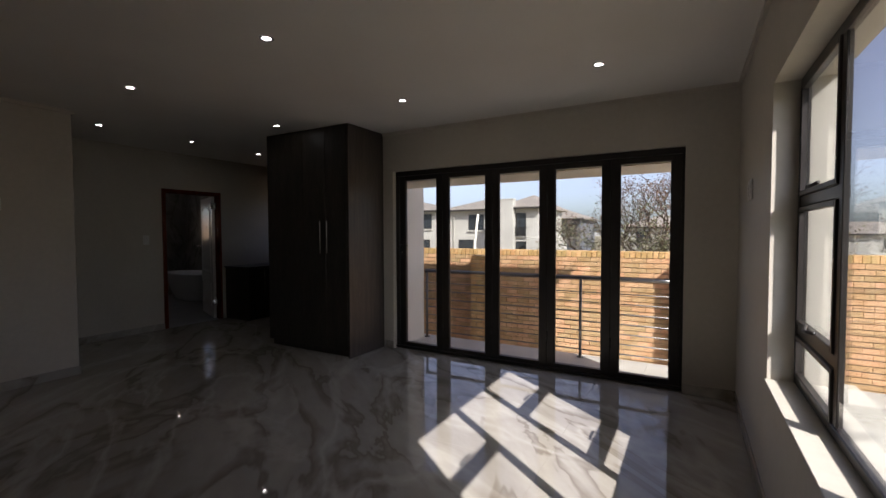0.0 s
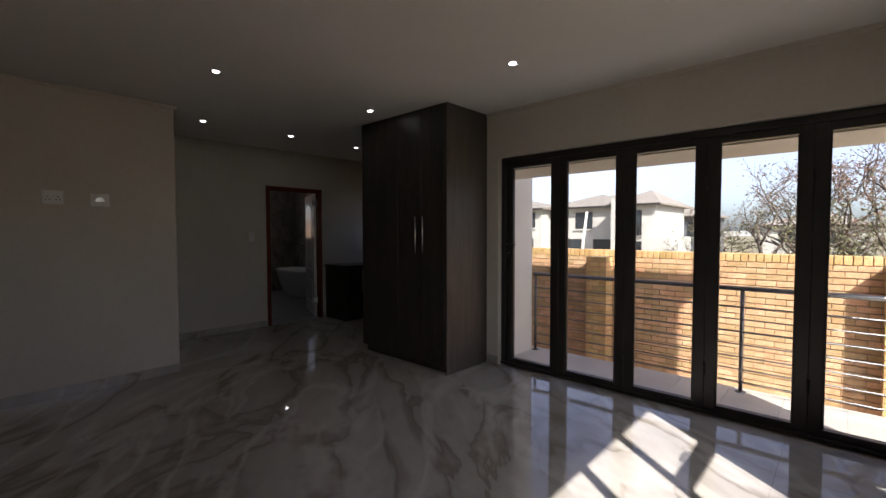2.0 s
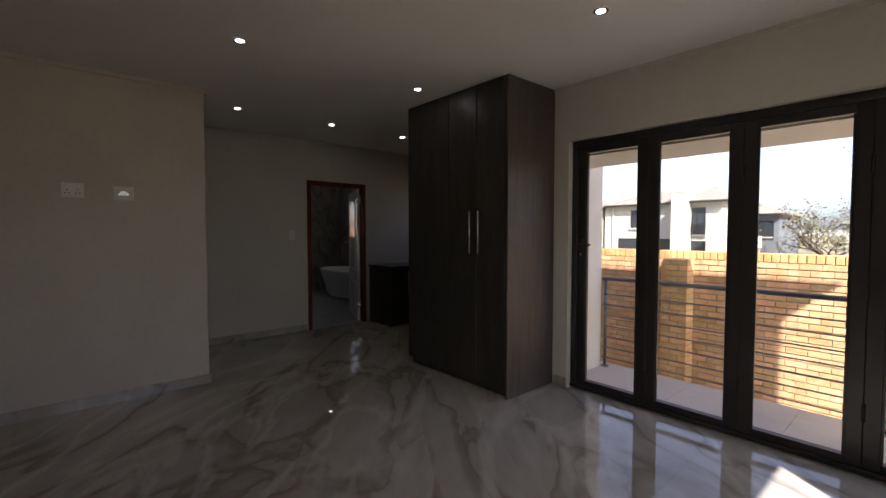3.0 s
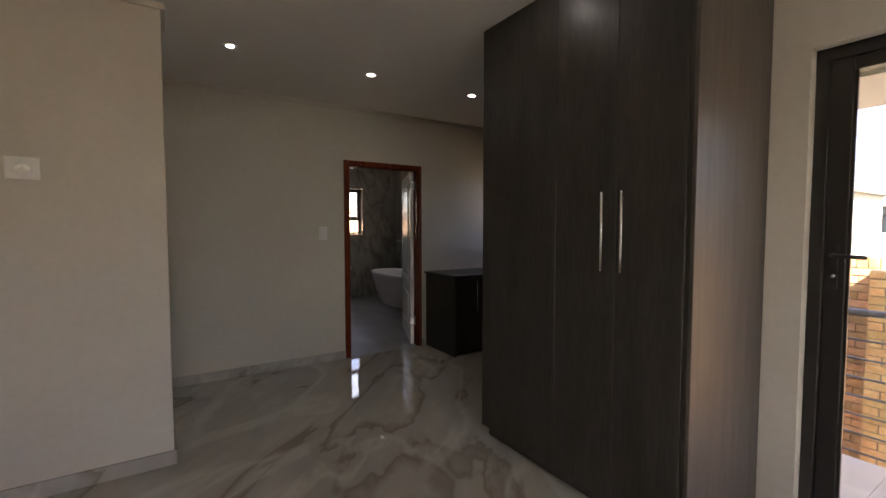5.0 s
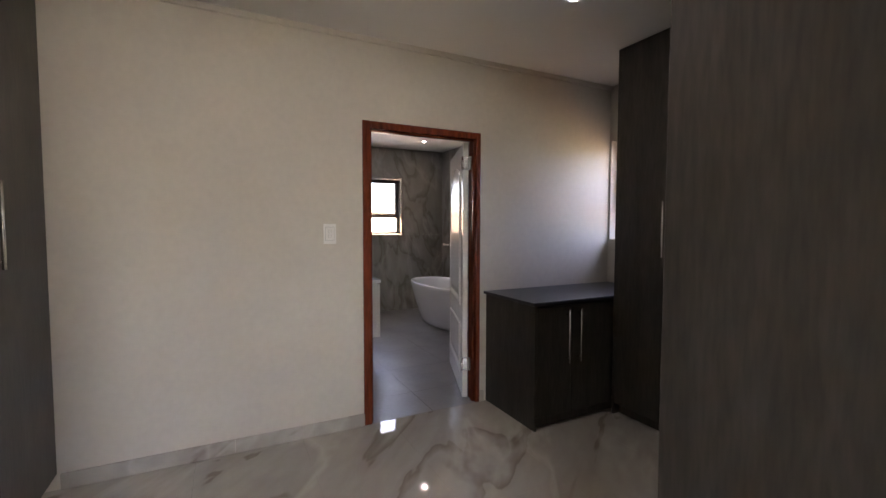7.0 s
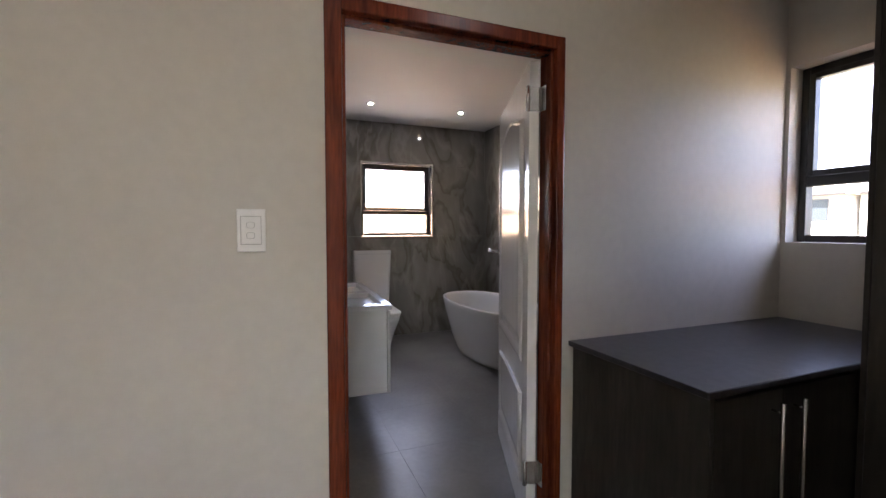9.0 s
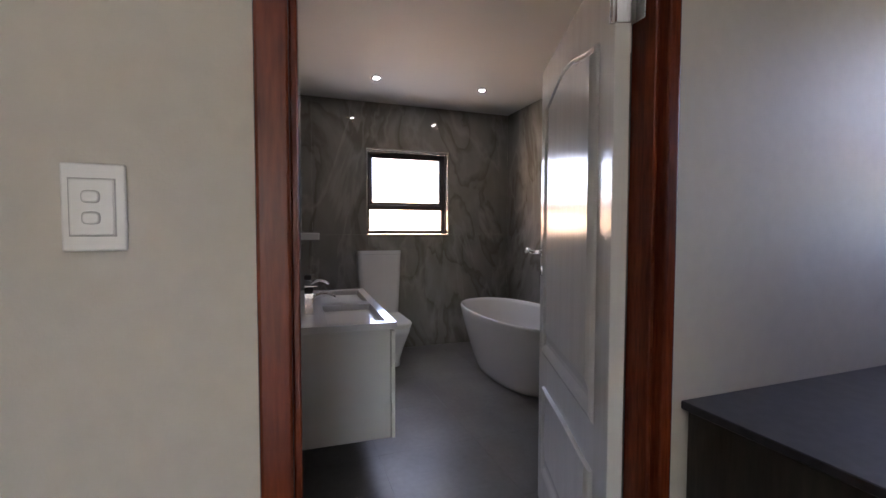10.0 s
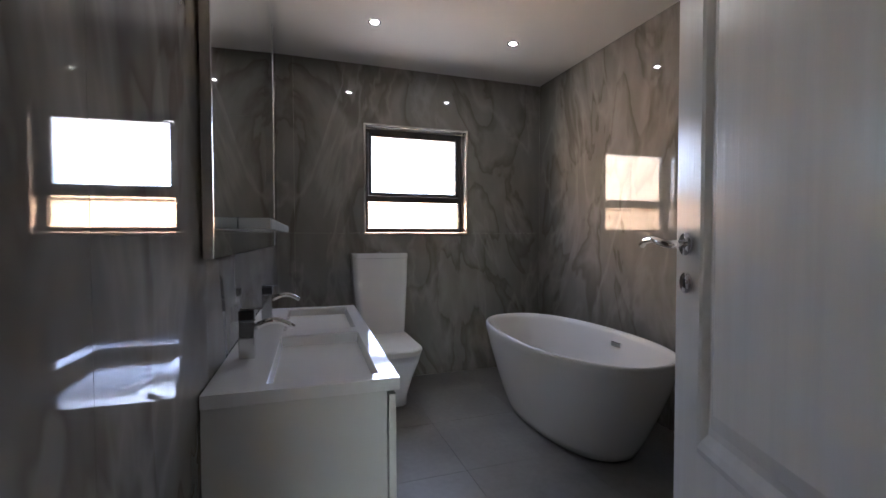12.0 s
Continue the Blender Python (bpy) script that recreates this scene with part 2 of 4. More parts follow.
def box(bm, x0, x1, y0, y1, z0, z1, bevel=0.0, seg=1):
    r = bmesh.ops.create_cube(bm, size=1)
    vs = r["verts"]
    for v in vs:
        v.co = Vector((x0 if v.co.x < 0 else x1, y0 if v.co.y < 0 else y1, z0 if v.co.z < 0 else z1))
    if bevel:
        es = list({e for v in vs for e in v.link_edges})
        bmesh.ops.bevel(bm, geom=es, offset=bevel, segments=seg, affect="EDGES", profile=0.5)
    return bm


def boxed(*dims, bevel=0.0, seg=1):
    return box(bmesh.new(), *dims, bevel=bevel, seg=seg)


def boxes(*many, bevel=0.0):
    bm = bmesh.new()
    for d in many:
        box(bm, *d, bevel=bevel)
    return bm


def tube(bm, points, radius, sides=10, taper=1.0):
    """A round bar along points."""
    rings, pts = [], [Vector(p) for p in points]
    for i, p in enumerate(pts):
        d = (pts[min(i + 1, len(pts) - 1)] - pts[max(i - 1, 0)]).normalized()
        u = d.orthogonal().normalized()
        if i:
            u = (rings_u - d * rings_u.dot(d)).normalized()
        rings_u = u
        w = d.cross(u)
        r = radius * (1 + (taper - 1) * i / max(1, len(pts) - 1))
        rings.append([bm.verts.new(p + r * (math.cos(a) * u + math.sin(a) * w)) for a in (2 * math.pi * k / sides for k in range(sides))])
    for a, b in zip(rings, rings[1:]):
        for k in range(sides):
            bm.faces.new((a[k], a[(k + 1) % sides], b[(k + 1) % sides], b[k]))
    bm.faces.new(rings[0][::-1])
    bm.faces.new(rings[-1])
    return bm


def tubed(points, radius, sides=10, taper=1.0):
    return tube(bmesh.new(), points, radius, sides, taper)


def loft(bm, loops, cap_start=True, cap_end=True):
    rings = [[bm.verts.new(p) for p in loop] for loop in loops]
    n = len(rings[0])
    for a, b in zip(rings, rings[1:]):
        for k in range(n):
            bm.faces.new((a[k], a[(k + 1) % n], b[(k + 1) % n], b[k]))
    if cap_start:
        bm.faces.new(rings[0][::-1])
    if cap_end:
        bm.faces.new(rings[-1])
    return bm


def oval(cx, cy, z, rx, ry, power=2.3, n=48):
    pts = []
    for k in range(n):
        a = 2 * math.pi * k / n
        c, s = math.cos(a), math.sin(a)
        pts.append((cx + rx * math.copysign(abs(c) ** (2 / power), c), cy + ry * math.copysign(abs(s) ** (2 / power), s), z))
    return pts


def bar_handle(parent, a, b, out):
    """A steel bar between a and b, held off the front on two short pins."""
    a, b, out = Vector(a), Vector(b), Vector(out)
    h = part("handle", tubed([a + out, b + out], 0.0075, 12), STEEL, parent, "slim brushed steel bar handle", True)
    d = (b - a).normalized() * 0.03
    for p in (a + d, b - d):
        part("pin", tubed([p, p + out], 0.004, 8), STEEL, h, "", True)
    return h


def wall_y(bm, y0, y1, x0, x1, z1, holes, z0=-0.0118):
    """A wall along x with holes (xa, xb, za, zb), in order of x."""
    x = x0
    for xa, xb, za, zb in holes:
        if xa > x:
            box(bm, x, xa, y0, y1, z0, z1)
        if za > z0:
            box(bm, xa, xb, y0, y1, z0, za)
        if zb < z1:
            box(bm, xa, xb, y0, y1, zb, z1)
        x = xb
    if x < x1:
        box(bm, x, x1, y0, y1, z0, z1)
    return bm


def wall_x(bm, x0, x1, y0, y1, z1, holes, z0=-0.0118):
    y = y0
    for ya, yb, za, zb in holes:
        if ya > y:
            box(bm, x0, x1, y, ya, z0, z1)
        if za > z0:
            box(bm, x0, x1, ya, yb, z0, za)
        if zb < z1:
            box(bm, x0, x1, ya, yb, zb, z1)
        y = yb
    if y < y1:
        box(bm, x0, x1, y, y1, z0, z1)
    return bm


# ---- plan (metres) ----
H = 2.625                       # ceiling
XR = 0.39                       # room's east wall
YB = 4.19                       # wall with the folding doors
XD = -6.71                      # wall with the bathroom door
XP, XB, YP = -5.29, -5.60, 1.84   # faces and end of the pier wall
YN = 5.70                       # north wall of the dressing niche
BX, BY0, BY1 = -10.49, 3.462, 5.905   # bathroom
SKEW = Matrix.Translation((-7.4, BY0, 0)) @ Matrix.Rotation(radians(-2.0), 4, "Z") @ Matrix.Translation((7.4, -BY0, 0))   # the vanity wall runs two degrees askew
YS = -2.6                       # south wall behind the start
WIN = (0.70, 2.58, 0.665, 2.14)      # east window
BIF = (-3.10, 0.0, -0.0118, 2.155)       # folding doors
BWIN = (4.255, 5.155, 1.24, 2.135)   # bathroom window
NWIN = (-6.69, -5.55, 1.26, 2.145)   # niche window

# ---- setting ----
structure("floor", boxes((XD, XR + 0.25, YS - 0.2, YB + 0.25, -0.2, -0.012), (XD, -4.45, YB + 0.25, YN + 0.2, -0.2, -0.012)), JOINT, "screed and grout under the polished floor tiles", "floor")
structure("floor_bathroom", boxes((BX - 0.2, XD, BY0 - 0.15, BY1 + 0.2, -0.2, -0.012)), make("dark grey grout", (0.11, 0.105, 0.10), 0.85, bump=0.2, bump_scale=200), "grout bed under the grey bathroom tiles", "floor")
structure("ceiling", boxes((XD - 0.075, XR + 0.25, YS - 0.2, YB, H, H + 0.15), (XD - 0.075, -4.6, YB, YN + 0.2, H, H + 0.15)), CEILING, "smooth white painted ceiling", "ceiling")
structure("ceiling_bathroom", boxes((BX - 0.2, XD - 0.075, BY0 - 0.15, BY1 + 0.2, H, H + 0.15)), CEILING, "smooth white bathroom ceiling", "ceiling")
structure("wall_north", wall_y(bmesh.new(), YB, YB + 0.25, -4.6, XR, H, [BIF]), PAINT, "beige painted wall round the folding doors", "wall")
structure("wall_east", wall_x(bmesh.new(), XR, XR + 0.25, YS, YB + 0.25, H, [WIN]), PAINT, "beige painted wall with a wide window", "wall")
structure("wall_south", boxes((XD, XR, YS - 0.2, YS, -0.0118, H)), PAINT, "plain beige painted wall", "wall")
structure("wall_pier", boxes((XB, XP, YS, YP, 0, H), bevel=0.004), PAINT, "beige painted wall end with sockets", "wall")
structure("wall_closet", boxes((XD, XB, 0.95, 1.10, -0.0118, H)), PAINT, "plain beige wall behind the wardrobe", "wall")
structure("wall_niche_east", boxes((-4.6, -4.45, YB + 0.25, YN + 0.2, -0.0118, H)), PAINT, "plain beige side wall of the dressing niche", "wall")
structure("wall_niche_north", wall_y(bmesh.new(), YN, YN + 0.2, XD, -4.6, H, [NWIN]), PAINT, "beige wall with a small window", "wall")
DOOR = (3.415, 4.315, -0.0118, 2.075)
structure("wall_west", wall_x(bmesh.new(), XD - 0.11, XD, 0.95, YN + 0.2, H, [DOOR]), PAINT, "beige painted wall with the bathroom door", "wall")
structure("wall_bath_west", wall_x(bmesh.new(), BX - 0.2, BX - 0.01, BY0 - 0.15, BY1 + 0.2, H, [BWIN]), PLASTER, "plastered bathroom wall with a small window", "wall")
def askew(ob):
    """Turns a thing with the bathroom's vanity wall."""
    ob.matrix_world = SKEW @ Matrix.Translation(ob.location)
    return ob


askew(structure("wall_bath_south", boxes((BX - 0.2, XD - 0.125, BY0 - 0.15, BY0 - 0.01, -0.0118, H)), PLASTER, "bathroom wall behind the vanity", "wall"))
structure("wall_bath_north", boxes((BX - 0.01, XD - 0.11, BY1 + 0.01, BY1 + 0.2, -0.0118, H)), PLASTER, "bathroom wall behind the bathtub", "wall")


def cove(points):
    """A slim shadow-line cornice where the wall meets the ceiling."""
    bm = bmesh.new()
    for x0, x1, y0, y1 in points:
        box(bm, x0, x1, y0, y1, H - 0.034, H - 0.012)
        box(bm, x0, x1, y0, y1, H - 0.0115, H - 0.001)
    return bm


structure("trim_cornice", cove([(XD, XD + 0.022, YP - 0.05, YN), (-3.24, XR, YB - 0.022, YB), (XP, XP + 0.022, YS, YP + 0.022), (XB, XP, YP, YP + 0.022), (XR - 0.022, XR, YS, YB - 0.022)]), PAINT, "slim painted cornice strip", "cornice")

# skirting of the floor's own tile
SK = 0.085
sk = thing("baseboard", (XD, 2.5, 0), "polished marble tile skirting along the walls", "skirting", kind="structure")
for x0, x1, y0, y1 in ((XD, XD + 0.012, 1.78, 2.6), (XD, XD + 0.012, 2.602, DOOR[0] - 0.01), (XD, XD + 0.012, 4.325, 4.365),
                       (XP, XP + 0.012, -1.8, -0.6), (XP, XP + 0.012, -0.598, 0.6), (XP, XP + 0.012, 0.602, YP), (XB, XP + 0.012, YP, YP + 0.012),
                       (-3.235, BIF[0], YB - 0.012, YB), (BIF[1], XR, YB - 0.012, YB), (XR - 0.012, XR, 1.2, YB - 0.014), (XR - 0.012, XR, YS, 1.198)):
    part("skirting_tile", boxed(x0, x1, y0, y1, 0, SK, bevel=0.002), FLOOR, sk)


# ---- windows and doors ----
def pane(parent, dims, name="pane"):
    g = part(name, boxed(*dims), GLASS, parent, "clear glass pane")
    g.visible_shadow = False
    return g


def bifold():
    x0, x1, z0, z1 = BIF
    t = thing("door_folding", (x0, YB + 0.07, 0), "dark bronze aluminium folding door with five glass leaves, closed", "folding door", kind="structure")
    ya, yb = YB + 0.055, YB + 0.14
    part("head_frame", boxed(x0, x1, ya, yb, z1 - 0.055, z1 - 0.001, bevel=0.003), FRAME, t)
    part("sill_track", boxed(x0, x1, ya - 0.01, yb, 0.001, 0.03, bevel=0.003), FRAME, t)
    part("jamb", boxed(x0 + 0.001, x0 + 0.05, ya, yb, 0.03, z1 - 0.055, bevel=0.003), FRAME, t)
    part("jamb", boxed(x1 - 0.025, x1 - 0.001, ya, yb, 0.03, z1 - 0.055, bevel=0.003), FRAME, t)
    edges = [x0 + 0.0503, -2.45, -1.83, -1.222, -0.611, x1 - 0.0253]
    for i, (a, b) in enumerate(zip(edges, edges[1:])):
        a, b = a + 0.0003, b - 0.0003
        zl, zh = 0.032, z1 - 0.058
        y0, y1 = ya + 0.015, yb - 0.012
        w = 0.074
        leaf = part("leaf", boxes((a, a + w, y0, y1, zl, zh), (b - w, b, y0, y1, zl, zh), (a + w, b - w, y0, y1, zl, zl + 0.045), (a + w, b - w, y0, y1, zh - 0.055, zh), bevel=0.003), FRAME, t)
        pane(leaf, (a + w - 0.008, b - w + 0.008, y0 + 0.025, y0 + 0.031, zl + 0.037, zh - 0.047))
        for z in (0.35, 1.75):
            part("hinge", tubed([(b + 0.002, y0 - 0.006, z - 0.05), (b + 0.002, y0 - 0.006, z + 0.05)], 0.009, 8), FRAME, leaf, "", True)
        part("glazing_bead", boxes((a + w, a + w + 0.012, y0 + 0.005, y0 + 0.02, zl + 0.045, zh - 0.055), (b - w - 0.012, b - w, y0 + 0.005, y0 + 0.02, zl + 0.045, zh - 0.055)), FRAME, leaf)
        if i == 0:
            hx = a + 0.036
            part("lock_plate", boxed(hx - 0.014, hx + 0.014, y0 - 0.006, y0 - 0.001, 1.12, 1.31, bevel=0.002), FRAME, leaf)
            part("door_handle", tubed([(hx, y0, 1.265), (hx, y0 - 0.045, 1.265), (hx + 0.02, y0 - 0.05, 1.265), (hx + 0.115, y0 - 0.05, 1.262)], 0.009, 8), FRAME, leaf, "black lever handle", True)
            part("key_cylinder", tubed([(hx, y0, 1.175), (hx, y0 - 0.012, 1.175)], 0.009, 10), STEEL, leaf, "", True)
    return t


def light_frame(parent, axis, at, a, b, z0, z1, w, d, name):
    """Four bars round an opening. axis: the wall's run; at: the frame's inner face; d: its depth outward."""
    bars = ((a, a + w, z0, z1), (b - w, b, z0, z1), (a + w, b - w, z0, z0 + w), (a + w, b - w, z1 - w, z1))
    bm = bmesh.new()
    for p, q, r, s in bars:
        if axis == "x":
            box(bm, p, q, min(at, at + d), max(at, at + d), r, s, bevel=0.003)
        else:
            box(bm, min(at, at + d), max(at, at + d), p, q, r, s, bevel=0.003)
    return part(name, bm, FRAME, parent)


def east_window():
    y0, y1, z0, z1 = WIN
    x = XR + 0.107
    t = thing("window_1", (x, (y0 + y1) / 2, z0), "dark bronze aluminium window, side casements and a fixed middle light", "window", kind="structure")
    light_frame(t, "y", x, y0, y1, z0 + 0.003, z1, 0.04, 0.034, "window_frame")
    cols = [(y0 + 0.04, 1.36), (1.405, 1.872), (1.917, y1 - 0.04)]
    for m in (1.3825, 1.8945):
        part("mullion", boxed(x, x + 0.02, m - 0.0225, m + 0.0225, z0 + 0.05, z1 - 0.046, bevel=0.003), FRAME, t)
    rows = [(z0 + 0.045, 0.915), (0.965, 1.525), (1.575, z1 - 0.041)]
    for i, (a, b) in enumerate(cols):
        if i == 1:
            pane(t, (x + 0.004, x + 0.010, a, b, z0 + 0.04, z1 - 0.04))
            continue
        for k, (p, q) in enumerate(rows):
            if k < 2:
                part("transom", boxed(x + 0.002, x + 0.032, a, b, q + 0.001, q + 0.049, bevel=0.003), FRAME, t)
            s = light_frame(t, "y", x - 0.008, a + 0.002, b - 0.002, p + 0.002, q - 0.002, 0.022, 0.03, "sash")
            pane(s, (x + 0.006, x + 0.012, a + 0.018, b - 0.018, p + 0.018, q - 0.018))
            if k:
                mid = (a + b) / 2
                part("peg_stay", tubed([(x - 0.012, mid - 0.08, p + 0.03), (x - 0.03, mid, p + 0.02), (x - 0.012, mid + 0.07, p + 0.035)], 0.008, 8), FRAME, s, "", True)
    part("window_sill", boxed(XR - 0.012, x, y0, y1, z0 - 0.02, z0 + 0.002, bevel=0.003), PAINT, t, "painted inside sill")
    # raised plaster band outside
    o = XR + 0.25
    part("surround", boxes((o, o + 0.055, y1 + 0.14, y1 + 0.44, 0.3, 2.75), (o, o + 0.055, y0 - 0.44, y0 - 0.14, 0.3, 2.75), (o, o + 0.055, y0 - 0.14, y1 + 0.14, z1 + 0.14, 2.75)), PLASTER, t, "raised plaster window surround")
    part("outer_sill", boxed(o, o + 0.12, y0 - 0.13, y1 + 0.13, z0 - 0.07, z0 - 0.01, bevel=0.004), PLASTER, t, "plastered outside sill")
    return t


def two_light_window(name, axis, at, a, b, z0, z1, zt, d, label):
    """A window with a large top light over a low one; d: which way is out."""
    pos = ((a + b) / 2, at, z0) if axis == "x" else (at, (a + b) / 2, z0)
    t = thing(name, pos, label, "window", kind="structure")
    light_frame(t, axis, at, a, b, z0 + 0.002, z1 - 0.001, 0.035, d, "window_frame")
    lo, hi = sorted((at, at + d))
    if axis == "x":
        part("transom", boxed(a + 0.035, b - 0.035, lo, hi, zt, zt + 0.05, bevel=0.003), FRAME, t)
    else:
        part("transom", boxed(lo, hi, a + 0.035, b - 0.035, zt, zt + 0.05, bevel=0.003), FRAME, t)
    s = light_frame(t, axis, at - d * 0.12, a + 0.037, b - 0.037, zt + 0.052, z1 - 0.037, 0.028, d * 0.8, "sash")
    g = at + d * 0.4
    for r, q, par in ((z0 + 0.03, zt + 0.004, t), (zt + 0.07, z1 - 0.055, s)):
        dims = (a + 0.03, b - 0.03, g - 0.003, g + 0.003, r, q) if axis == "x" else (g - 0.003, g + 0.003, a + 0.03, b - 0.03, r, q)
        pane(par, dims)
    m = (a + b) / 2
    p = [(m - 0.06, zt + 0.07), (m, zt + 0.06), (m + 0.06, zt + 0.075)]
    part("peg_stay", tubed([(u, at - d * 0.3, v) if axis == "x" else (at - d * 0.3, u, v) for u, v in p], 0.006, 8), FRAME, s, "", True)
    return t


bifold()
east_window()
bw = two_light_window("window_2", "y", BX - 0.09, BWIN[0] + 0.006, BWIN[1] - 0.006, BWIN[2] + 0.006, BWIN[3] - 0.006, 1.51, -0.06, "small dark bronze bathroom window with two lights")
two_light_window("window_3", "x", YN + 0.09, NWIN[0] + 0.002, NWIN[1] - 0.002, NWIN[2], NWIN[3], 1.545, 0.06, "dark bronze window over the dressing counter")
part("reveal_trim", boxes((BX - 0.09, BX + 0.012, BWIN[0] - 0.012, BWIN[0] + 0.004, BWIN[2] - 0.012, BWIN[3] + 0.012), (BX - 0.09, BX + 0.012, BWIN[1] - 0.004, BWIN[1] + 0.012, BWIN[2] - 0.012, BWIN[3] + 0.012),
                          (BX - 0.09, BX + 0.012, BWIN[0] + 0.004, BWIN[1] - 0.004, BWIN[2] - 0.012, BWIN[2] + 0.004), (BX - 0.09, BX + 0.012, BWIN[0] + 0.004, BWIN[1] - 0.004, BWIN[3] - 0.004, BWIN[3] + 0.012)), STEEL, bw, "thin metal tile trim")


def door_leaf():
    """A moulded two-panel door, modelled closed along -x from its hinge at the origin and then turned."""
    t = thing("door_1", (XD - 0.113, DOOR[1] - 0.074, 0), "white moulded two-panel door standing open, in a varnished mahogany frame", "door", kind="structure")
    w, h, d = 0.93, 2.02, 0.04
    turn = Matrix.Rotation(radians(-21.5), 4, "Z")
    base = ORIGIN[t]

    def local(bm):
        bmesh.ops.transform(bm, matrix=Matrix.Translation(base) @ turn, verts=bm.verts)
        return bm

    leaf = part("leaf", local(boxed(-w, 0, 0, d, 0.008, h, bevel=0.002)), WHITE_DOOR, t)

    def ring(outline, steps):
        """Loops round a panel's middle: each step is (inset, how proud)."""
        c = Vector((sum(p[0] for p in outline) / len(outline), 0, sum(p[1] for p in outline) / len(outline)))
        wid = max(p[0] for p in outline) - min(p[0] for p in outline)
        hei = max(p[1] for p in outline) - min(p[1] for p in outline)
        loops = []
        for inset, proud in steps:
            fx, fz = 1 - 2 * inset / wid, 1 - 2 * inset / hei
            loops.append([(c.x + (px - c.x) * fx, -proud, c.z + (pz - c.z) * fz) for px, pz in outline])
        return loft(bmesh.new(), loops, True, True)

    steps = [(0.0, -0.001), (0.005, 0.008), (0.014, 0.013), (0.024, 0.010), (0.036, 0.001), (0.046, 0.0015), (0.066, 0.009)]
    xa, xb = -w + 0.115, -0.115
    up = [(xa, 0.725), (xb, 0.725), (xb, 1.815)]
    for k in range(1, 16):
        u = k / 16
        s = math.sin(math.pi * u)
        up.append((xb + (xa - xb) * u, 1.815 + 0.06 * s ** 1.6))
    up.append((xa, 1.815))
    low = [(xa, 0.17), (xb, 0.17), (xb, 0.585)]
    for k in range(1, 16):
        u = k / 16
        low.append((xb + (xa - xb) * u, 0.585 + 0.008 * math.sin(math.pi * u) ** 1.6))
    low.append((xa, 0.585))
    part("upper_panel", local(ring(up, steps)), WHITE_DOOR, leaf)
    part("lower_panel", local(ring(low, steps)), WHITE_DOOR, leaf)
    for side in (-1, 1):
        y = -0.001 if side < 0 else d + 0.001
        o = side * 1.0
        hx = -w + 0.055
        rose = tubed([(hx, y, 1.19), (hx, y + o * 0.008, 1.19)], 0.026, 20)
        part("rose", local(rose), CHROME, leaf, "round chrome rose", True)
        lever = tubed([(hx, y, 1.19), (hx, y + o * 0.045, 1.19), (hx - 0.012, y + o * 0.054, 1.193), (hx - 0.05, y + o * 0.056, 1.201), (hx - 0.09, y + o * 0.056, 1.199), (hx - 0.122, y + o * 0.054, 1.187)], 0.0095, 10)
        part("door_handle", local(lever), CHROME, leaf, "curved chrome lever handle", True)
        part("key_rose", local(tubed([(hx, y, 1.10), (hx, y + o * 0.006, 1.10)], 0.024, 20)), CHROME, leaf, "chrome keyhole plate", True)
        part("keyhole", local(boxed(hx - 0.003, hx + 0.003, min(y, y + o * 0.0075), max(y, y + o * 0.0075), 1.088, 1.11)), DARK, leaf)
    for z in (0.28, 1.865):
        hinge = part("hinge", local(boxed(-0.003, 0.002, -0.002, d, z - 0.05, z + 0.05, bevel=0.001)), STEEL, leaf, "steel butt hinge")
        part("hinge_pin", local(tubed([(0.006, -0.007, z - 0.052), (0.006, -0.007, z + 0.052)], 0.009, 10)), STEEL, hinge, "", True)
        yf = DOOR[1] - 0.025
        part("frame_leaf", boxed(XD - 0.111, XD - 0.062, yf - 0.0035, yf - 0.0005, z - 0.05, z + 0.05, bevel=0.001), STEEL, hinge, "steel hinge leaf on the frame")
    # frame
    y0, y1, _, z1 = DOOR
    xo, xi = XD + 0.012, XD - 0.112
    prof = 0.062
    for name, dims in (("frame_post", (xi, xo, y0 - 0.012, y0 + prof - 0.018, 0.0, z1 + 0.006)), ("frame_post", (xi, xo, y1 - prof + 0.037, y1 + 0.012, 0.0, z1 + 0.006)),
                       ("frame_head", (xi, xo, y0 + prof - 0.018, y1 - prof + 0.037, z1 - 0.045, z1 + 0.005))):
        part(name, boxed(*dims, bevel=0.006, seg=2), MAHOGANY, t, "reddish varnished mahogany frame")
    st = XD - 0.05
    for dims in ((st, st + 0.035, y0 + prof - 0.018, y0 + prof - 0.004, 0.0, z1 - 0.045), (st, st + 0.035, y1 - prof + 0.023, y1 - prof + 0.037, 0.0, z1 - 0.045), (st, st + 0.035, y0 + prof - 0.004, y1 - prof + 0.023, z1 - 0.059, z1 - 0.046)):
        part("stop_bead", boxed(*dims, bevel=0.003), MAHOGANY, t)
    return t


door_leaf()


# ---- lamps in the ceiling ----
def downlight(x, y):
    t = thing("downlight", (x, y, H), "round recessed downlight, lit, in the white ceiling", "downlight", "ceiling downlights")
    loops = [oval(x, y, z, r, r, 2, 28) for r, z in ((0.043, H - 0.001), (0.043, H - 0.003), (0.039, H - 0.005), (0.032, H - 0.005), (0.025, H - 0.002))]
    part("trim_ring", loft(bmesh.new(), loops, False, False), FRAME, t, "dark bronze rim", True)
    part("diffuser", loft(bmesh.new(), [oval(x, y, H - 0.002, 0.025, 0.025, 2, 24), oval(x, y, H - 0.0035, 0.022, 0.022, 2, 24)]), LAMP, t, "glowing lens")
    return t


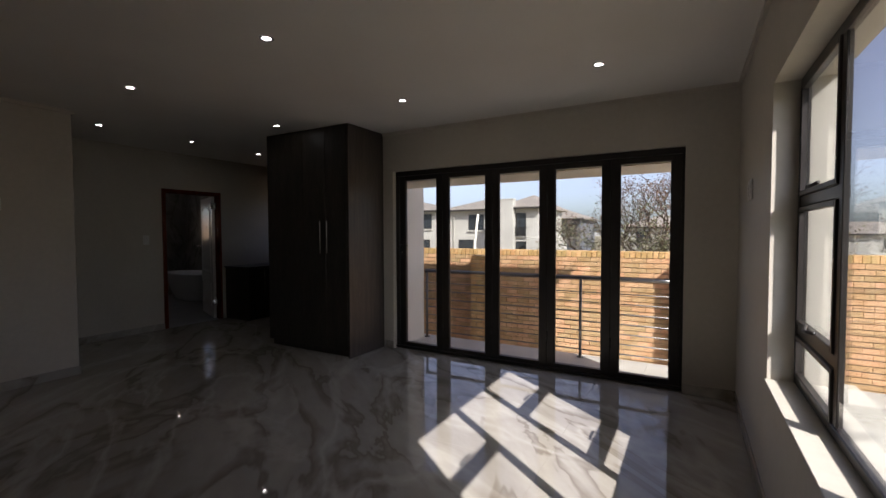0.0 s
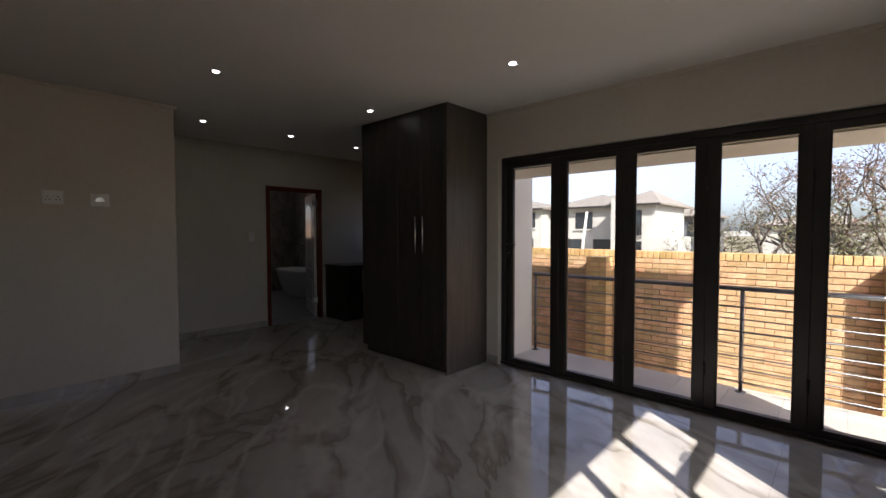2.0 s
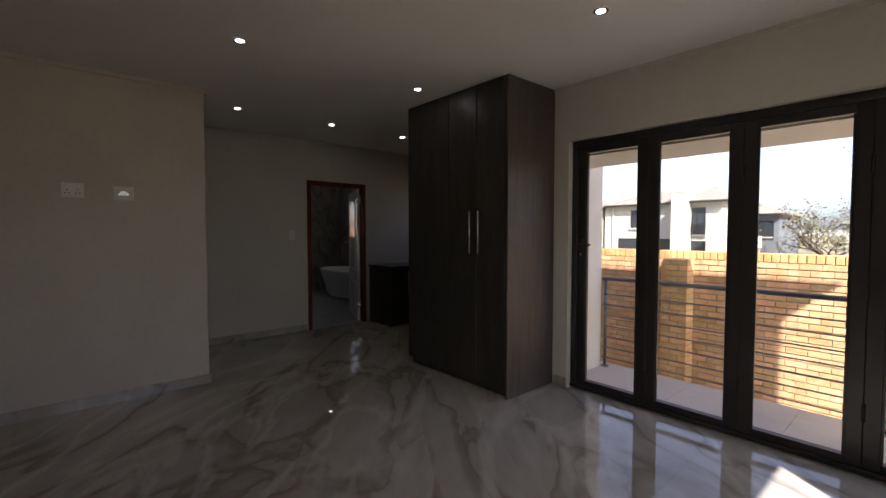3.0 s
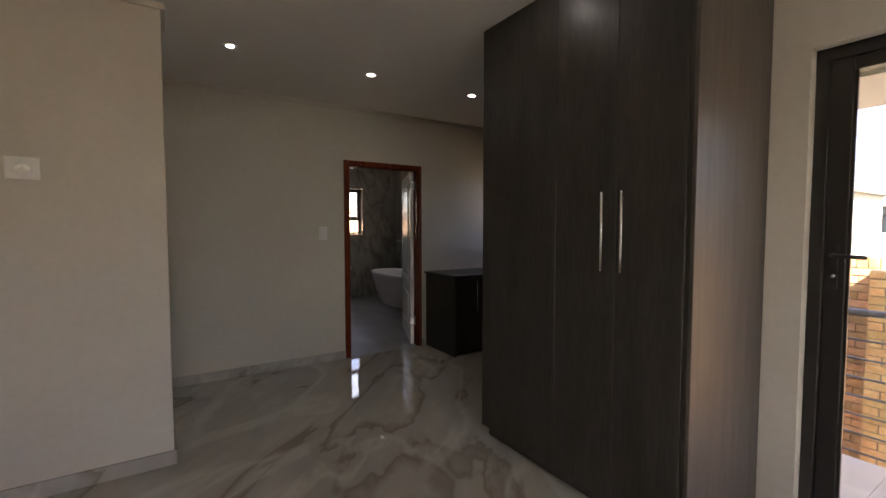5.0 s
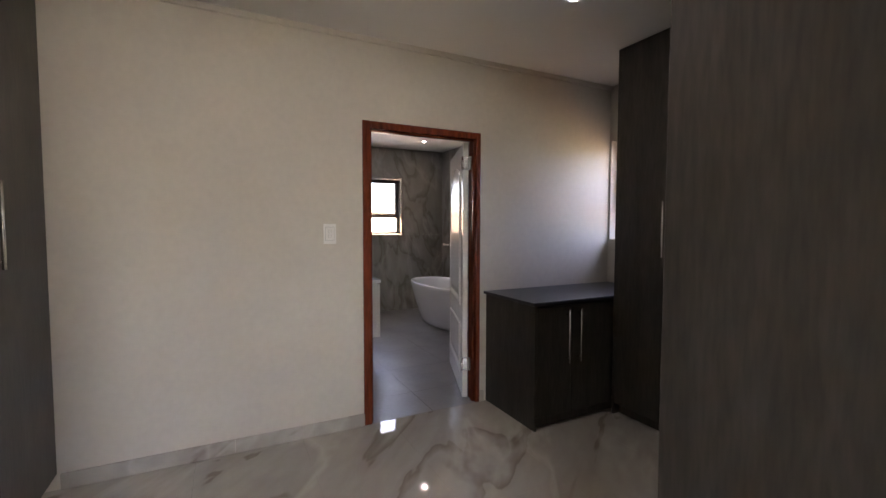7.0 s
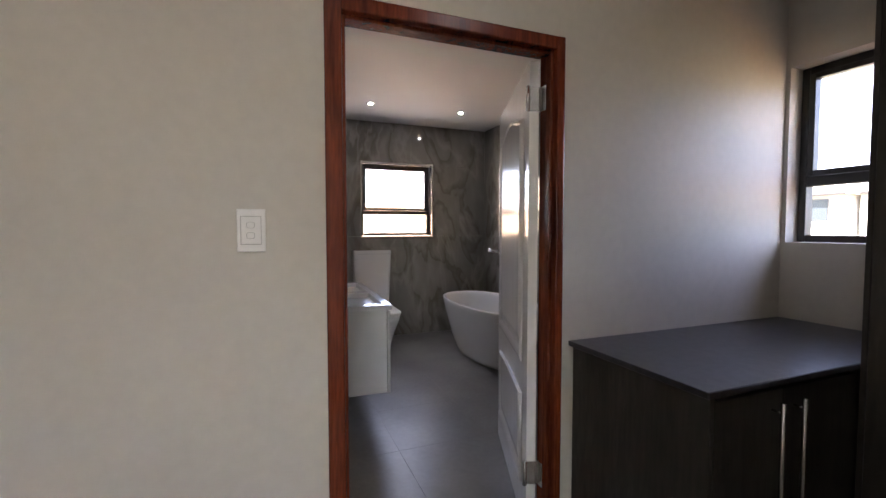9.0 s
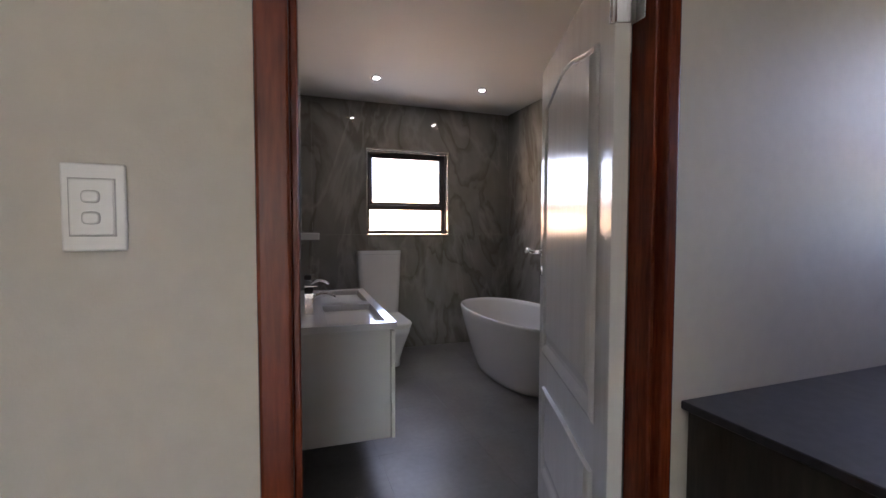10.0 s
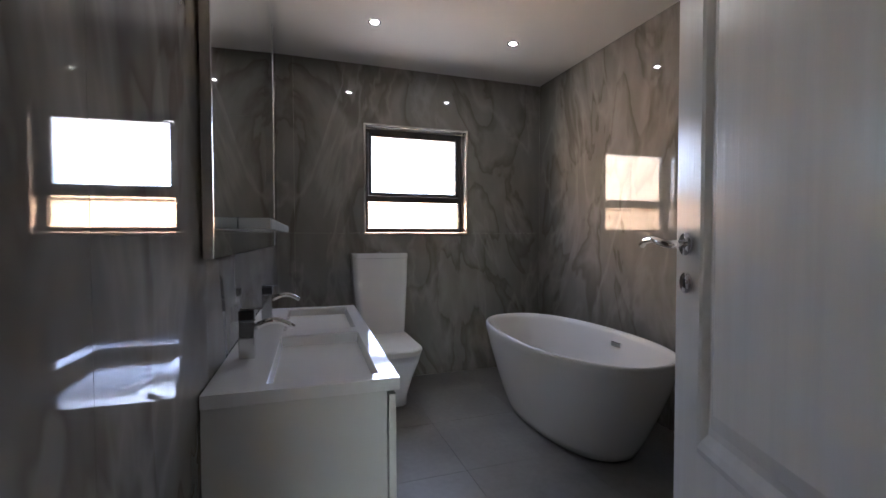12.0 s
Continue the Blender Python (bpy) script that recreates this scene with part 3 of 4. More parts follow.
for x, y in ((-0.55, 3.22), (-2.27, 3.21), (-4.03, 3.26), (-2.27, 1.74), (-4.02, 1.78), (-0.55, 1.74), (-5.70, 2.24), (-5.705, 3.277), (-5.71, 4.30),
             (-9.76, 4.213), (-9.755, 5.231)):
    downlight(x, y)


# ---- fitted cupboards ----
def front(parent, name, dims, bevel=0.0015):
    return part(name, boxed(*dims, bevel=bevel), WOOD, parent)


def room_wardrobe():
    x0, x1, y0, y1 = -4.58, -3.245, 3.56, YB - 0.002
    t = thing("wardrobe", ((x0 + x1) / 2, y1, 0), "ceiling-high dark brown wood-grain wardrobe beside the folding doors", "wardrobe")
    zt = H - 0.003
    part("body", boxed(x0 + 0.002, x1 - 0.018, y0 + 0.02, y1, 0.08, zt), WOOD, t)
    part("plinth", boxed(x0 + 0.002, x1 - 0.02, y0 + 0.06, y1, 0, 0.079), WOOD, t)
    part("side_panel", boxed(x1 - 0.017, x1, y0 - 0.001, y1, 0.0, zt, bevel=0.0015), WOOD_SHEEN, t, "plain satin side panel, sheen in its colour")
    part("filler", boxed(x1 - 0.036, x1 - 0.019, y0 + 0.004, y0 + 0.02, 0.08, zt, bevel=0.001), WOOD, t)
    hb, ht = 1.182, 1.548
    for a, b, hx in ((x0, -3.962, None), (-3.959, -3.601, -3.652), (-3.598, x1 - 0.039, -3.548)):
        d = front(t, "door", (a, b, y0, y0 + 0.018, 0.085, zt))
        if hx:
            bar_handle(d, (hx, y0, hb), (hx, y0, ht), (0, -0.032, 0))
    return t


def closet_wardrobe():
    x0, x1, y0, y1 = XD + 0.002, XB - 0.002, 1.102, 1.765
    t = thing("wardrobe", ((x0 + x1) / 2, y0, 0), "ceiling-high dark brown wardrobe with three drawers, set into a recess", "wardrobe")
    zt = H - 0.003
    part("body", boxed(x0, x1, y0, y1 - 0.02, 0.08, zt), WOOD, t)
    part("plinth", boxed(x0, x1, y0, y1 - 0.06, 0, 0.079), WOOD, t)
    for a, b, z0, hx in ((x0, -6.092, 0.085, -6.135), (-6.089, x1, 0.785, -6.03)):
        d = front(t, "door", (a, b, y1 - 0.018, y1, z0, zt))
        bar_handle(d, (hx, y1, 1.2), (hx, y1, 1.548), (0, 0.032, 0))
    for z in (0.085, 0.319, 0.553):
        d = front(t, "drawer", (-6.089, x1, y1 - 0.018, y1, z, z + 0.229))
        bar_handle(d, (-5.98, y1, z + 0.16), (-5.72, y1, z + 0.16), (0, 0.032, 0))
    return t


def tall_cupboard():
    x0, x1, y0, y1 = -6.09, -4.605, 5.09, YN - 0.002
    t = thing("tall_cupboard", ((x0 + x1) / 2, y1, 0), "ceiling-high dark brown cupboard beside the dressing counter", "cupboard")
    zt = H - 0.003
    part("body", boxed(x0 + 0.018, x1, y0 + 0.02, y1, 0.08, zt), WOOD, t)
    part("side_panel", boxed(x0, x0 + 0.017, y0, y1, 0.0, zt, bevel=0.0015), WOOD, t)
    part("plinth", boxed(x0 + 0.018, x1, y0 + 0.06, y1, 0, 0.079), WOOD, t)
    for a, b, hx in ((x0 + 0.019, -5.627, -5.69), (-5.624, -5.16, -5.57), (-5.157, x1, -5.11)):
        d = front(t, "door", (a, b, y0, y0 + 0.018, 0.085, zt))
        bar_handle(d, (hx, y0, 1.178), (hx, y0, 1.536), (0, -0.032, 0))
    return t


def dressing_counter():
    x0, x1, y0, y1 = XD + 0.002, -6.105, 4.388, YN - 0.003
    t = thing("base_cabinet", (x0, (y0 + y1) / 2, 0), "low dark brown two-door cabinet under the window", "cabinet")
    part("body", boxed(x0, x1 - 0.02, y0 + 0.018, y1, 0.08, 0.849), WOOD, t)
    part("end_panel", boxed(x0, x1, y0, y0 + 0.017, 0.0, 0.849, bevel=0.0015), WOOD, t)
    part("plinth", boxed(x0, x1 - 0.05, y0 + 0.018, y1, 0, 0.079), WOOD, t)
    for a, b, hy in ((y0 + 0.019, 4.71, 4.66), (4.713, 5.085, 4.765)):
        d = front(t, "door", (x1 - 0.018, x1, a, b, 0.085, 0.834))
        bar_handle(d, (x1, hy, 0.44), (x1, hy, 0.803), (0.032, 0, 0))
    w = thing("worktop", (x0, (y0 + y1) / 2, 0.850), "matt charcoal worktop on the low cabinet", "worktop")
    part("slab", boxes((x0, -6.093, y0 - 0.025, y1, 0.850, 0.871), bevel=0.002), TOP, w)
    part("edge_band", boxed(-6.0925, -6.0915, y0 - 0.023, 5.085, 0.852, 0.869), TOP, w, "thin charcoal edge band")


room_wardrobe()
closet_wardrobe()
tall_cupboard()
dressing_counter()


# ---- switches and sockets ----
def plate_switch(x, y0, y1, z0, z1, out, label):
    t = thing("light_switch", (x, (y0 + y1) / 2, z0), label, "switch")
    a, b = sorted((x, x + out * 0.008))
    part("plate", boxed(a, b, y0, y1, z0, z1, bevel=0.003, seg=2), PLASTIC, t)
    a, b = sorted((x + out * 0.0085, x + out * 0.012))
    m = (y0 + y1) / 2
    g = out * 0.0083
    part("groove", boxed(*sorted((x + g, x + g + out * 0.0012)), y0 + 0.010, y1 - 0.012, z0 + 0.022, z1 - 0.022), GROOVE, t, "thin grey line painted as the groove's shade")
    p = part("inner_plate", boxed(a, b, y0 + 0.0118, y1 - 0.0138, z0 + 0.0238, z1 - 0.0238, bevel=0.0015), PLASTIC, t)
    for z in (z0 * 0.62 + z1 * 0.38, z0 * 0.38 + z1 * 0.62):
        loops = [[(x + out * dx, py, pz) for py, pz, _ in oval(m - 0.002, z, 0, 0.0105 * k, 0.0085 * k, 3.2, 20)] for dx, k in ((0.0115, 1.15), (0.0124, 1.15))]
        part("rocker_rim", loft(bmesh.new(), loops), GROOVE, p)
        loops = [[(x + out * dx, py, pz) for py, pz, _ in oval(m - 0.002, z, 0, 0.0105 * k, 0.0085 * k, 3.2, 20)] for dx, k in ((0.0115, 1.0), (0.0145, 1.0), (0.0155, 0.85))]
        part("rocker", loft(bmesh.new(), loops), PLASTIC, p)


def socket_plate(y0, y1, z0, z1, kind):
    x = XP + 0.001
    if kind == "power":
        t = thing("wall_socket", (x, (y0 + y1) / 2, z0), "white double power socket plate on the pier wall", "socket")
    else:
        t = thing("aerial_socket", (x, (y0 + y1) / 2, z0), "white television outlet plate on the pier wall", "socket")
    part("plate", boxed(x, x + 0.008, y0, y1, z0, z1, bevel=0.003, seg=2), PLASTIC, t)
    m, h = (y0 + y1) / 2, (z0 + z1) / 2
    if kind == "power":
        for c in (m - 0.032, m + 0.032):
            o = part("outlet", boxed(x + 0.0085, x + 0.011, c - 0.026, c + 0.026, h - 0.038, h + 0.02, bevel=0.002), PLASTIC, t)
            for dy, dz in ((-0.012, -0.02), (0.012, -0.02), (0, 0.004)):
                part("pin_hole", tubed([(x + 0.010, c + dy, h + dz), (x + 0.0115, c + dy, h + dz)], 0.0045, 10), DARK, o)
            part("rocker", boxed(x + 0.0085, x + 0.014, c - 0.01, c + 0.01, h + 0.026, h + 0.042, bevel=0.002), PLASTIC, t)
    else:
        loops = [[(x + 0.0085 + k, m + (0.036 - k) * math.cos(a), h - 0.012 + (0.034 - k) * max(0, math.sin(a))) for a in (math.pi * q / 12 for q in range(13))] for k in (0, 0.002)]
        part("outlet", loft(bmesh.new(), loops), STEEL, t, "grey half-round insert")
        part("aerial_pin", tubed([(x + 0.010, m, h), (x + 0.018, m, h)], 0.005, 10), STEEL, t, "", True)


plate_switch(XD + 0.001, 3.141, 3.222, 1.258, 1.389, 1, "white two-way light switch beside the bathroom door")
plate_switch(XR - 0.001, 3.42, 3.50, 1.62, 1.75, -1, "white light switch on the window wall")
plate_switch(XR - 0.001, 3.30, 3.38, 1.62, 1.75, -1, "white light switch on the window wall")
socket_plate(0.865, 1.0, 1.63, 1.742, "power")
socket_plate(1.18, 1.312, 1.622, 1.732, "aerial")


# ---- bathroom ----
def vanity():
    x0, x1, y0, y1 = -9.26, -7.99, BY0 + 0.003, 3.932
    t = askew(thing("vanity_unit", ((x0 + x1) / 2, y0, 0.26), "wall-hung white vanity with a double basin top", "vanity"))
    part("carcass", boxed(x0 + 0.005, x1 - 0.005, y0, y1 - 0.03, 0.265, 0.806, bevel=0.001), LACQUER, t)
    m = (x0 + x1) / 2
    for a, b in ((x0 + 0.004, m - 0.002), (m + 0.002, x1 - 0.004)):
        part("drawer_front", boxed(a, b, y1 - 0.025, y1 - 0.006, 0.262, 0.796, bevel=0.0015), LACQUER, t, "plain white drawer front")
    # basin top: deck with two hollows
    bm = bmesh.new()
    zt, zb = 0.84, 0.808
    bx = [(x0 + 0.05, m - 0.05), (m + 0.05, x1 - 0.05)]
    by = (y0 + 0.14, y1 - 0.045)
    xs = [x0, bx[0][0], bx[0][1], bx[1][0], bx[1][1], x1]
    ys = [y0, by[0], by[1], y1 + 0.003]
    grid = {(i, j): bm.verts.new((xs[i], ys[j], zt)) for i in range(6) for j in range(4)}
    for i in range(5):
        for j in range(3):
            if not (j == 1 and i in (1, 3)):
                bm.faces.new((grid[i, j], grid[i + 1, j], grid[i + 1, j + 1], grid[i, j + 1]))
    rim = [grid[i, 0] for i in range(6)] + [grid[5, j] for j in (1, 2, 3)] + [grid[i, 3] for i in (4, 3, 2, 1, 0)] + [grid[0, j] for j in (2, 1)]
    low = [bm.verts.new((v.co.x, v.co.y, zb)) for v in rim]
    for k in range(len(rim)):
        bm.faces.new((rim[k], low[k], low[(k + 1) % len(rim)], rim[(k + 1) % len(rim)]))
    for i in (1, 3):
        loop = [grid[i, 1], grid[i + 1, 1], grid[i + 1, 2], grid[i, 2]]
        c = sum((v.co for v in loop), Vector()) / 4
        prev = loop
        for f, z in ((0.985, zt - 0.006), (0.93, zt - 0.055), (0.86, zt - 0.082), (0.72, zt - 0.098), (0.5, zt - 0.105)):
            ring = [bm.verts.new((c.x + (v.co.x - c.x) * f, c.y + (v.co.y - c.y) * f, z)) for v in loop]
            for k in range(4):
                bm.faces.new((prev[k], prev[(k + 1) % 4], ring[(k + 1) % 4], ring[k]))
            prev = ring
        bm.faces.new(prev)
    edges = [e for e in bm.edges if e.is_manifold and e.calc_face_angle(0) > 0.6]
    bmesh.ops.bevel(bm, geom=edges, offset=0.005, segments=2, affect="EDGES", profile=0.6)
    top = part("basin_top", bm, CERAMIC, t, "white glazed double basin")
    for a, b in bx:
        c = (a + b) / 2
        cy = (by[0] + by[1]) / 2
        part("waste", tubed([(c, cy, zt - 0.105), (c, cy, zt - 0.099)], 0.022, 16), CHROME, top, "chrome plug", True)
        part("overflow_ring", tubed([(c, by[0] + 0.012, zt - 0.045), (c, by[0] + 0.018, zt - 0.047)], 0.012, 14), CHROME, top, "", True)
        f = askew(thing("basin_tap", (c, y0 + 0.062, zt), "square chrome basin mixer with a curved spout", "tap", "basin mixers"))
        ty = y0 + 0.062
        part("body", boxed(c - 0.022, c + 0.022, ty - 0.022, ty + 0.022, zt, zt + 0.115, bevel=0.002), CHROME, f)
        part("lever_block", boxed(c - 0.022, c + 0.022, ty - 0.022, ty + 0.022, zt + 0.118, zt + 0.148, bevel=0.002), FRAME, f, "dark lever cap")
        part("lever", boxed(c - 0.012, c + 0.012, ty - 0.02, ty + 0.045, zt + 0.149, zt + 0.154, bevel=0.001), CHROME, f)
        arc = [(c, ty + 0.02 + 0.115 * q / 8, zt + 0.092 + 0.022 * math.sin(math.pi * q / 9) - 0.014 * (q / 8) ** 2) for q in range(9)]
        part("spout", tubed(arc, 0.011, 12, 0.8), CHROME, f, "", True)


def wall_mirror():
    t = askew(thing("wall_mirror", (-8.9, BY0, 1.155), "long frameless mirror over the vanity with a narrow shelf", "mirror"))
    x0, x1, y, z0, z1 = -9.9, -8.05, BY0 + 0.026, 1.155, 2.58
    part("backing", boxed(x0 + 0.01, x1 - 0.004, BY0 + 0.001, y - 0.006, z0 + 0.005, z1 - 0.005), FRAME, t)
    part("glass", boxed(x0, x1, y - 0.0055, y, z0, z1, bevel=0.001), MIRROR, t, "mirror glass")
    part("edge_strip", boxed(x1 + 0.001, x1 + 0.012, y - 0.022, y + 0.003, z0, z1, bevel=0.001), STEEL, t, "pale metal edge")
    part("edge_strip", boxed(x0 - 0.012, x0 - 0.001, y - 0.022, y + 0.003, z0, z1, bevel=0.001), STEEL, t, "pale metal edge")
    part("shelf", boxed(-9.6, -8.42, y + 0.001, y + 0.10, 1.235, 1.272, bevel=0.002), LACQUER, t, "narrow white shelf")


def toilet():
    cx, cy = -10.0, 4.355
    t = thing("toilet", (cx, cy, 0), "white ceramic toilet with a tall cistern against the tiled wall", "toilet")

    def rounded(x0, x1, hw, z, r=0.06, n=6):
        pts = []
        for sx, sy, a0 in ((x1 - r, cy + hw - r, 0), (x0 + 0.012, cy + hw - 0.012, 90), (x0 + 0.012, cy - hw + 0.012, 180), (x1 - r, cy - hw + r, 270)):
            rr = r if sx > x0 + 0.1 else 0.012
            for k in range(n):
                a = radians(a0 + 90 * k / (n - 1))
                pts.append((sx + rr * math.cos(a), sy + rr * math.sin(a), z))
        return pts

    xb = BX + 0.004
    cist = [rounded(xb, xb + 0.175 + g, w, z, 0.05) for z, w, g in ((0.42, 0.185, 0.04), (0.6, 0.2, 0.02), (0.85, 0.218, 0.0), (1.035, 0.224, -0.005))]
    part("cistern", loft(bmesh.new(), cist), CERAMIC, t, "", False)
    lid = part("cistern_lid", loft(bmesh.new(), [rounded(xb, xb + 0.175, w, z, 0.05) for z, w in ((1.037, 0.226), (1.07, 0.226), (1.078, 0.22))]), CERAMIC, t)
    part("flush_button", tubed([(xb + 0.09, cy, 1.077), (xb + 0.09, cy, 1.086)], 0.022, 16), CHROME, lid, "chrome flush button", True)
    bowl = [rounded(xb + 0.02, xf, w, z, r) for z, xf, w, r in ((0.0, -9.86, 0.11, 0.08), (0.06, -9.865, 0.112, 0.08), (0.2, -9.80, 0.14, 0.1), (0.33, -9.72, 0.175, 0.13), (0.39, -9.70, 0.185, 0.14))]
    part("bowl", loft(bmesh.new(), bowl), CERAMIC, t, "", True)
    part("seat", loft(bmesh.new(), [rounded(xb + 0.18, -9.70, 0.187, z, 0.14) for z in (0.392, 0.41)]), PLASTIC, t)
    part("seat_lid", loft(bmesh.new(), [rounded(xb + 0.18, xf, w, z, 0.14) for z, xf, w in ((0.412, -9.69, 0.192), (0.428, -9.69, 0.192), (0.438, -9.70, 0.182))]), PLASTIC, t, "closed white lid")


def bathtub():
    cx, cy = -9.25, 5.345
    t = thing("bathtub", (cx, cy, 0), "freestanding white egg-shaped bathtub on the grey tiles", "bathtub")
    outer = [(0.0, 0.50, 0.225), (0.012, 0.535, 0.25), (0.06, 0.565, 0.27), (0.15, 0.615, 0.298), (0.28, 0.675, 0.332), (0.42, 0.735, 0.366), (0.53, 0.775, 0.388), (0.57, 0.785, 0.395), (0.582, 0.782, 0.392)]
    inner = [(0.586, 0.772, 0.384), (0.582, 0.758, 0.372), (0.55, 0.742, 0.360), (0.40, 0.68, 0.325), (0.25, 0.61, 0.285), (0.16, 0.54, 0.245), (0.125, 0.44, 0.19)]
    part("shell", loft(bmesh.new(), [oval(cx, cy, z, a, b, 2.35, 64) for z, a, b in outer + inner]), ACRYLIC, t, "", True)
    part("overflow", boxed(cx + 0.03, cx + 0.115, cy + 0.335, cy + 0.357, 0.485, 0.515, bevel=0.003), CHROME, t, "chrome overflow slot")
    part("waste", tubed([(cx, cy, 0.125), (cx, cy, 0.131)], 0.03, 18), CHROME, t, "chrome waste", True)


vanity()
wall_mirror()
toilet()
bathtub()


# ---- outside: ground, patio, rail, eaves ----
structure("ground", boxes((-400, 400, -400, 600, -2.2, -1.9)), GROUND, "dry veld ground out to the horizon", "ground")
structure("patio_base", boxes((-16, 9, YB + 0.25, 7.6, -1.89, -1.0)), PATIO, "concrete strip below the patio", "patio")
pt = thing("patio", (-1.6, 5.0, -0.24), "pale tiled patio outside the folding doors", "patio", kind="structure")
part("slab", boxed(-4.2, 4.5, YB + 0.252, 5.88, -0.999, -0.252), PATIO, pt)
structure("patio_wall", boxes((-3.85, -3.625, YB + 0.252, 5.72, -0.24, 2.72)), PLASTER, "cream plastered side wall of the patio", "wall")


def balustrade():
    y, zt, z0 = 5.74, 0.815, -0.24
    t = thing("balustrade", (-1.2, y, z0), "stainless steel patio balustrade with thin horizontal bars", "balustrade")
    x0, x1 = -3.61, 1.22
    part("handrail", tubed([(x0, y, zt), (x1, y, zt)], 0.024, 14), STEEL_OUT, t, "round steel handrail", True)
    for x in (-3.58, -1.2, 1.2):
        p = part("post", tubed([(x, y, z0), (x, y, zt - 0.02)], 0.019, 12), STEEL_OUT, t, "", True)
        part("base_flange", tubed([(x, y, z0), (x, y, z0 + 0.01)], 0.045, 16), STEEL_OUT, p, "", True)
    for k in range(7):
        z = z0 + 0.11 + k * 0.127
        part("bar", tubed([(x0, y - 0.025, z), (x1, y - 0.025, z)], 0.0075, 8), STEEL_OUT, t, "", True)


balustrade()


def eaves():
    t = thing("upper_storey", (-2, YB + 0.25, 2.05), "cream plastered upper storey with a tiled eave over the patio", "house front", kind="structure")
    ye, xe = 5.15, 1.05
    part("soffit", boxed(-3.62, xe, YB + 0.252, ye - 0.001, 2.05, 2.13), PLASTER, t)
    part("upper_wall", boxed(-3.62, xe, ye - 0.2, ye, 2.131, 3.86), PLASTER, t)
    part("side_wall", boxed(xe - 0.2, xe, YB + 0.252, ye - 0.201, 2.131, 3.86), PLASTER, t)
    part("eave_board", boxed(-3.9, 1.43, YB + 0.2, ye + 0.03, 3.861, 3.92), PLASTER, t)
    x = -3.88
    while x < 1.40:
        arc = [(x + 0.075 + 0.075 * math.cos(math.pi * q / 6), ye + 0.05, 3.923 + 0.05 * math.sin(math.pi * q / 6)) for q in range(7)]
        part("roof_tile", loft(bmesh.new(), [arc, [(px, YB + 0.3, pz + 0.3) for px, _, pz in arc]]), ROOF, t)
        x += 0.155


eaves()
structure("roof", boxes((XD - 4.2, 0.66, YS - 0.3, YB + 0.2, 2.78, 2.95), (XD - 4.2, -4.4, YB + 0.2, 6.2, 2.78, 2.95)), ROOF, "roof slab over the rooms", "roof")


nb = thing("neighbour_house", (-16.6, -2, -1.9), "peach plastered neighbouring house with a tiled roof edge", "house")
part("wall", boxed(-18.6, -14.86, -9, 2.9, -1.9, 4.3), PEACH, nb)
part("roof", boxes((-18.9, -14.5, -9.3, 3.2, 4.3, 4.42), (-18.4, -15.0, -8.8, 2.7, 4.42, 4.9)), ROOF, nb, "grey-brown roof edge")
structure("neighbour_wall", boxes((-14.8, -14.55, -6, 16, -1.9, 1.8), (-14.84, -14.51, -6, 16, 1.8, 1.9)), PEACH, "peach plastered boundary wall outside the bathroom window", "wall")


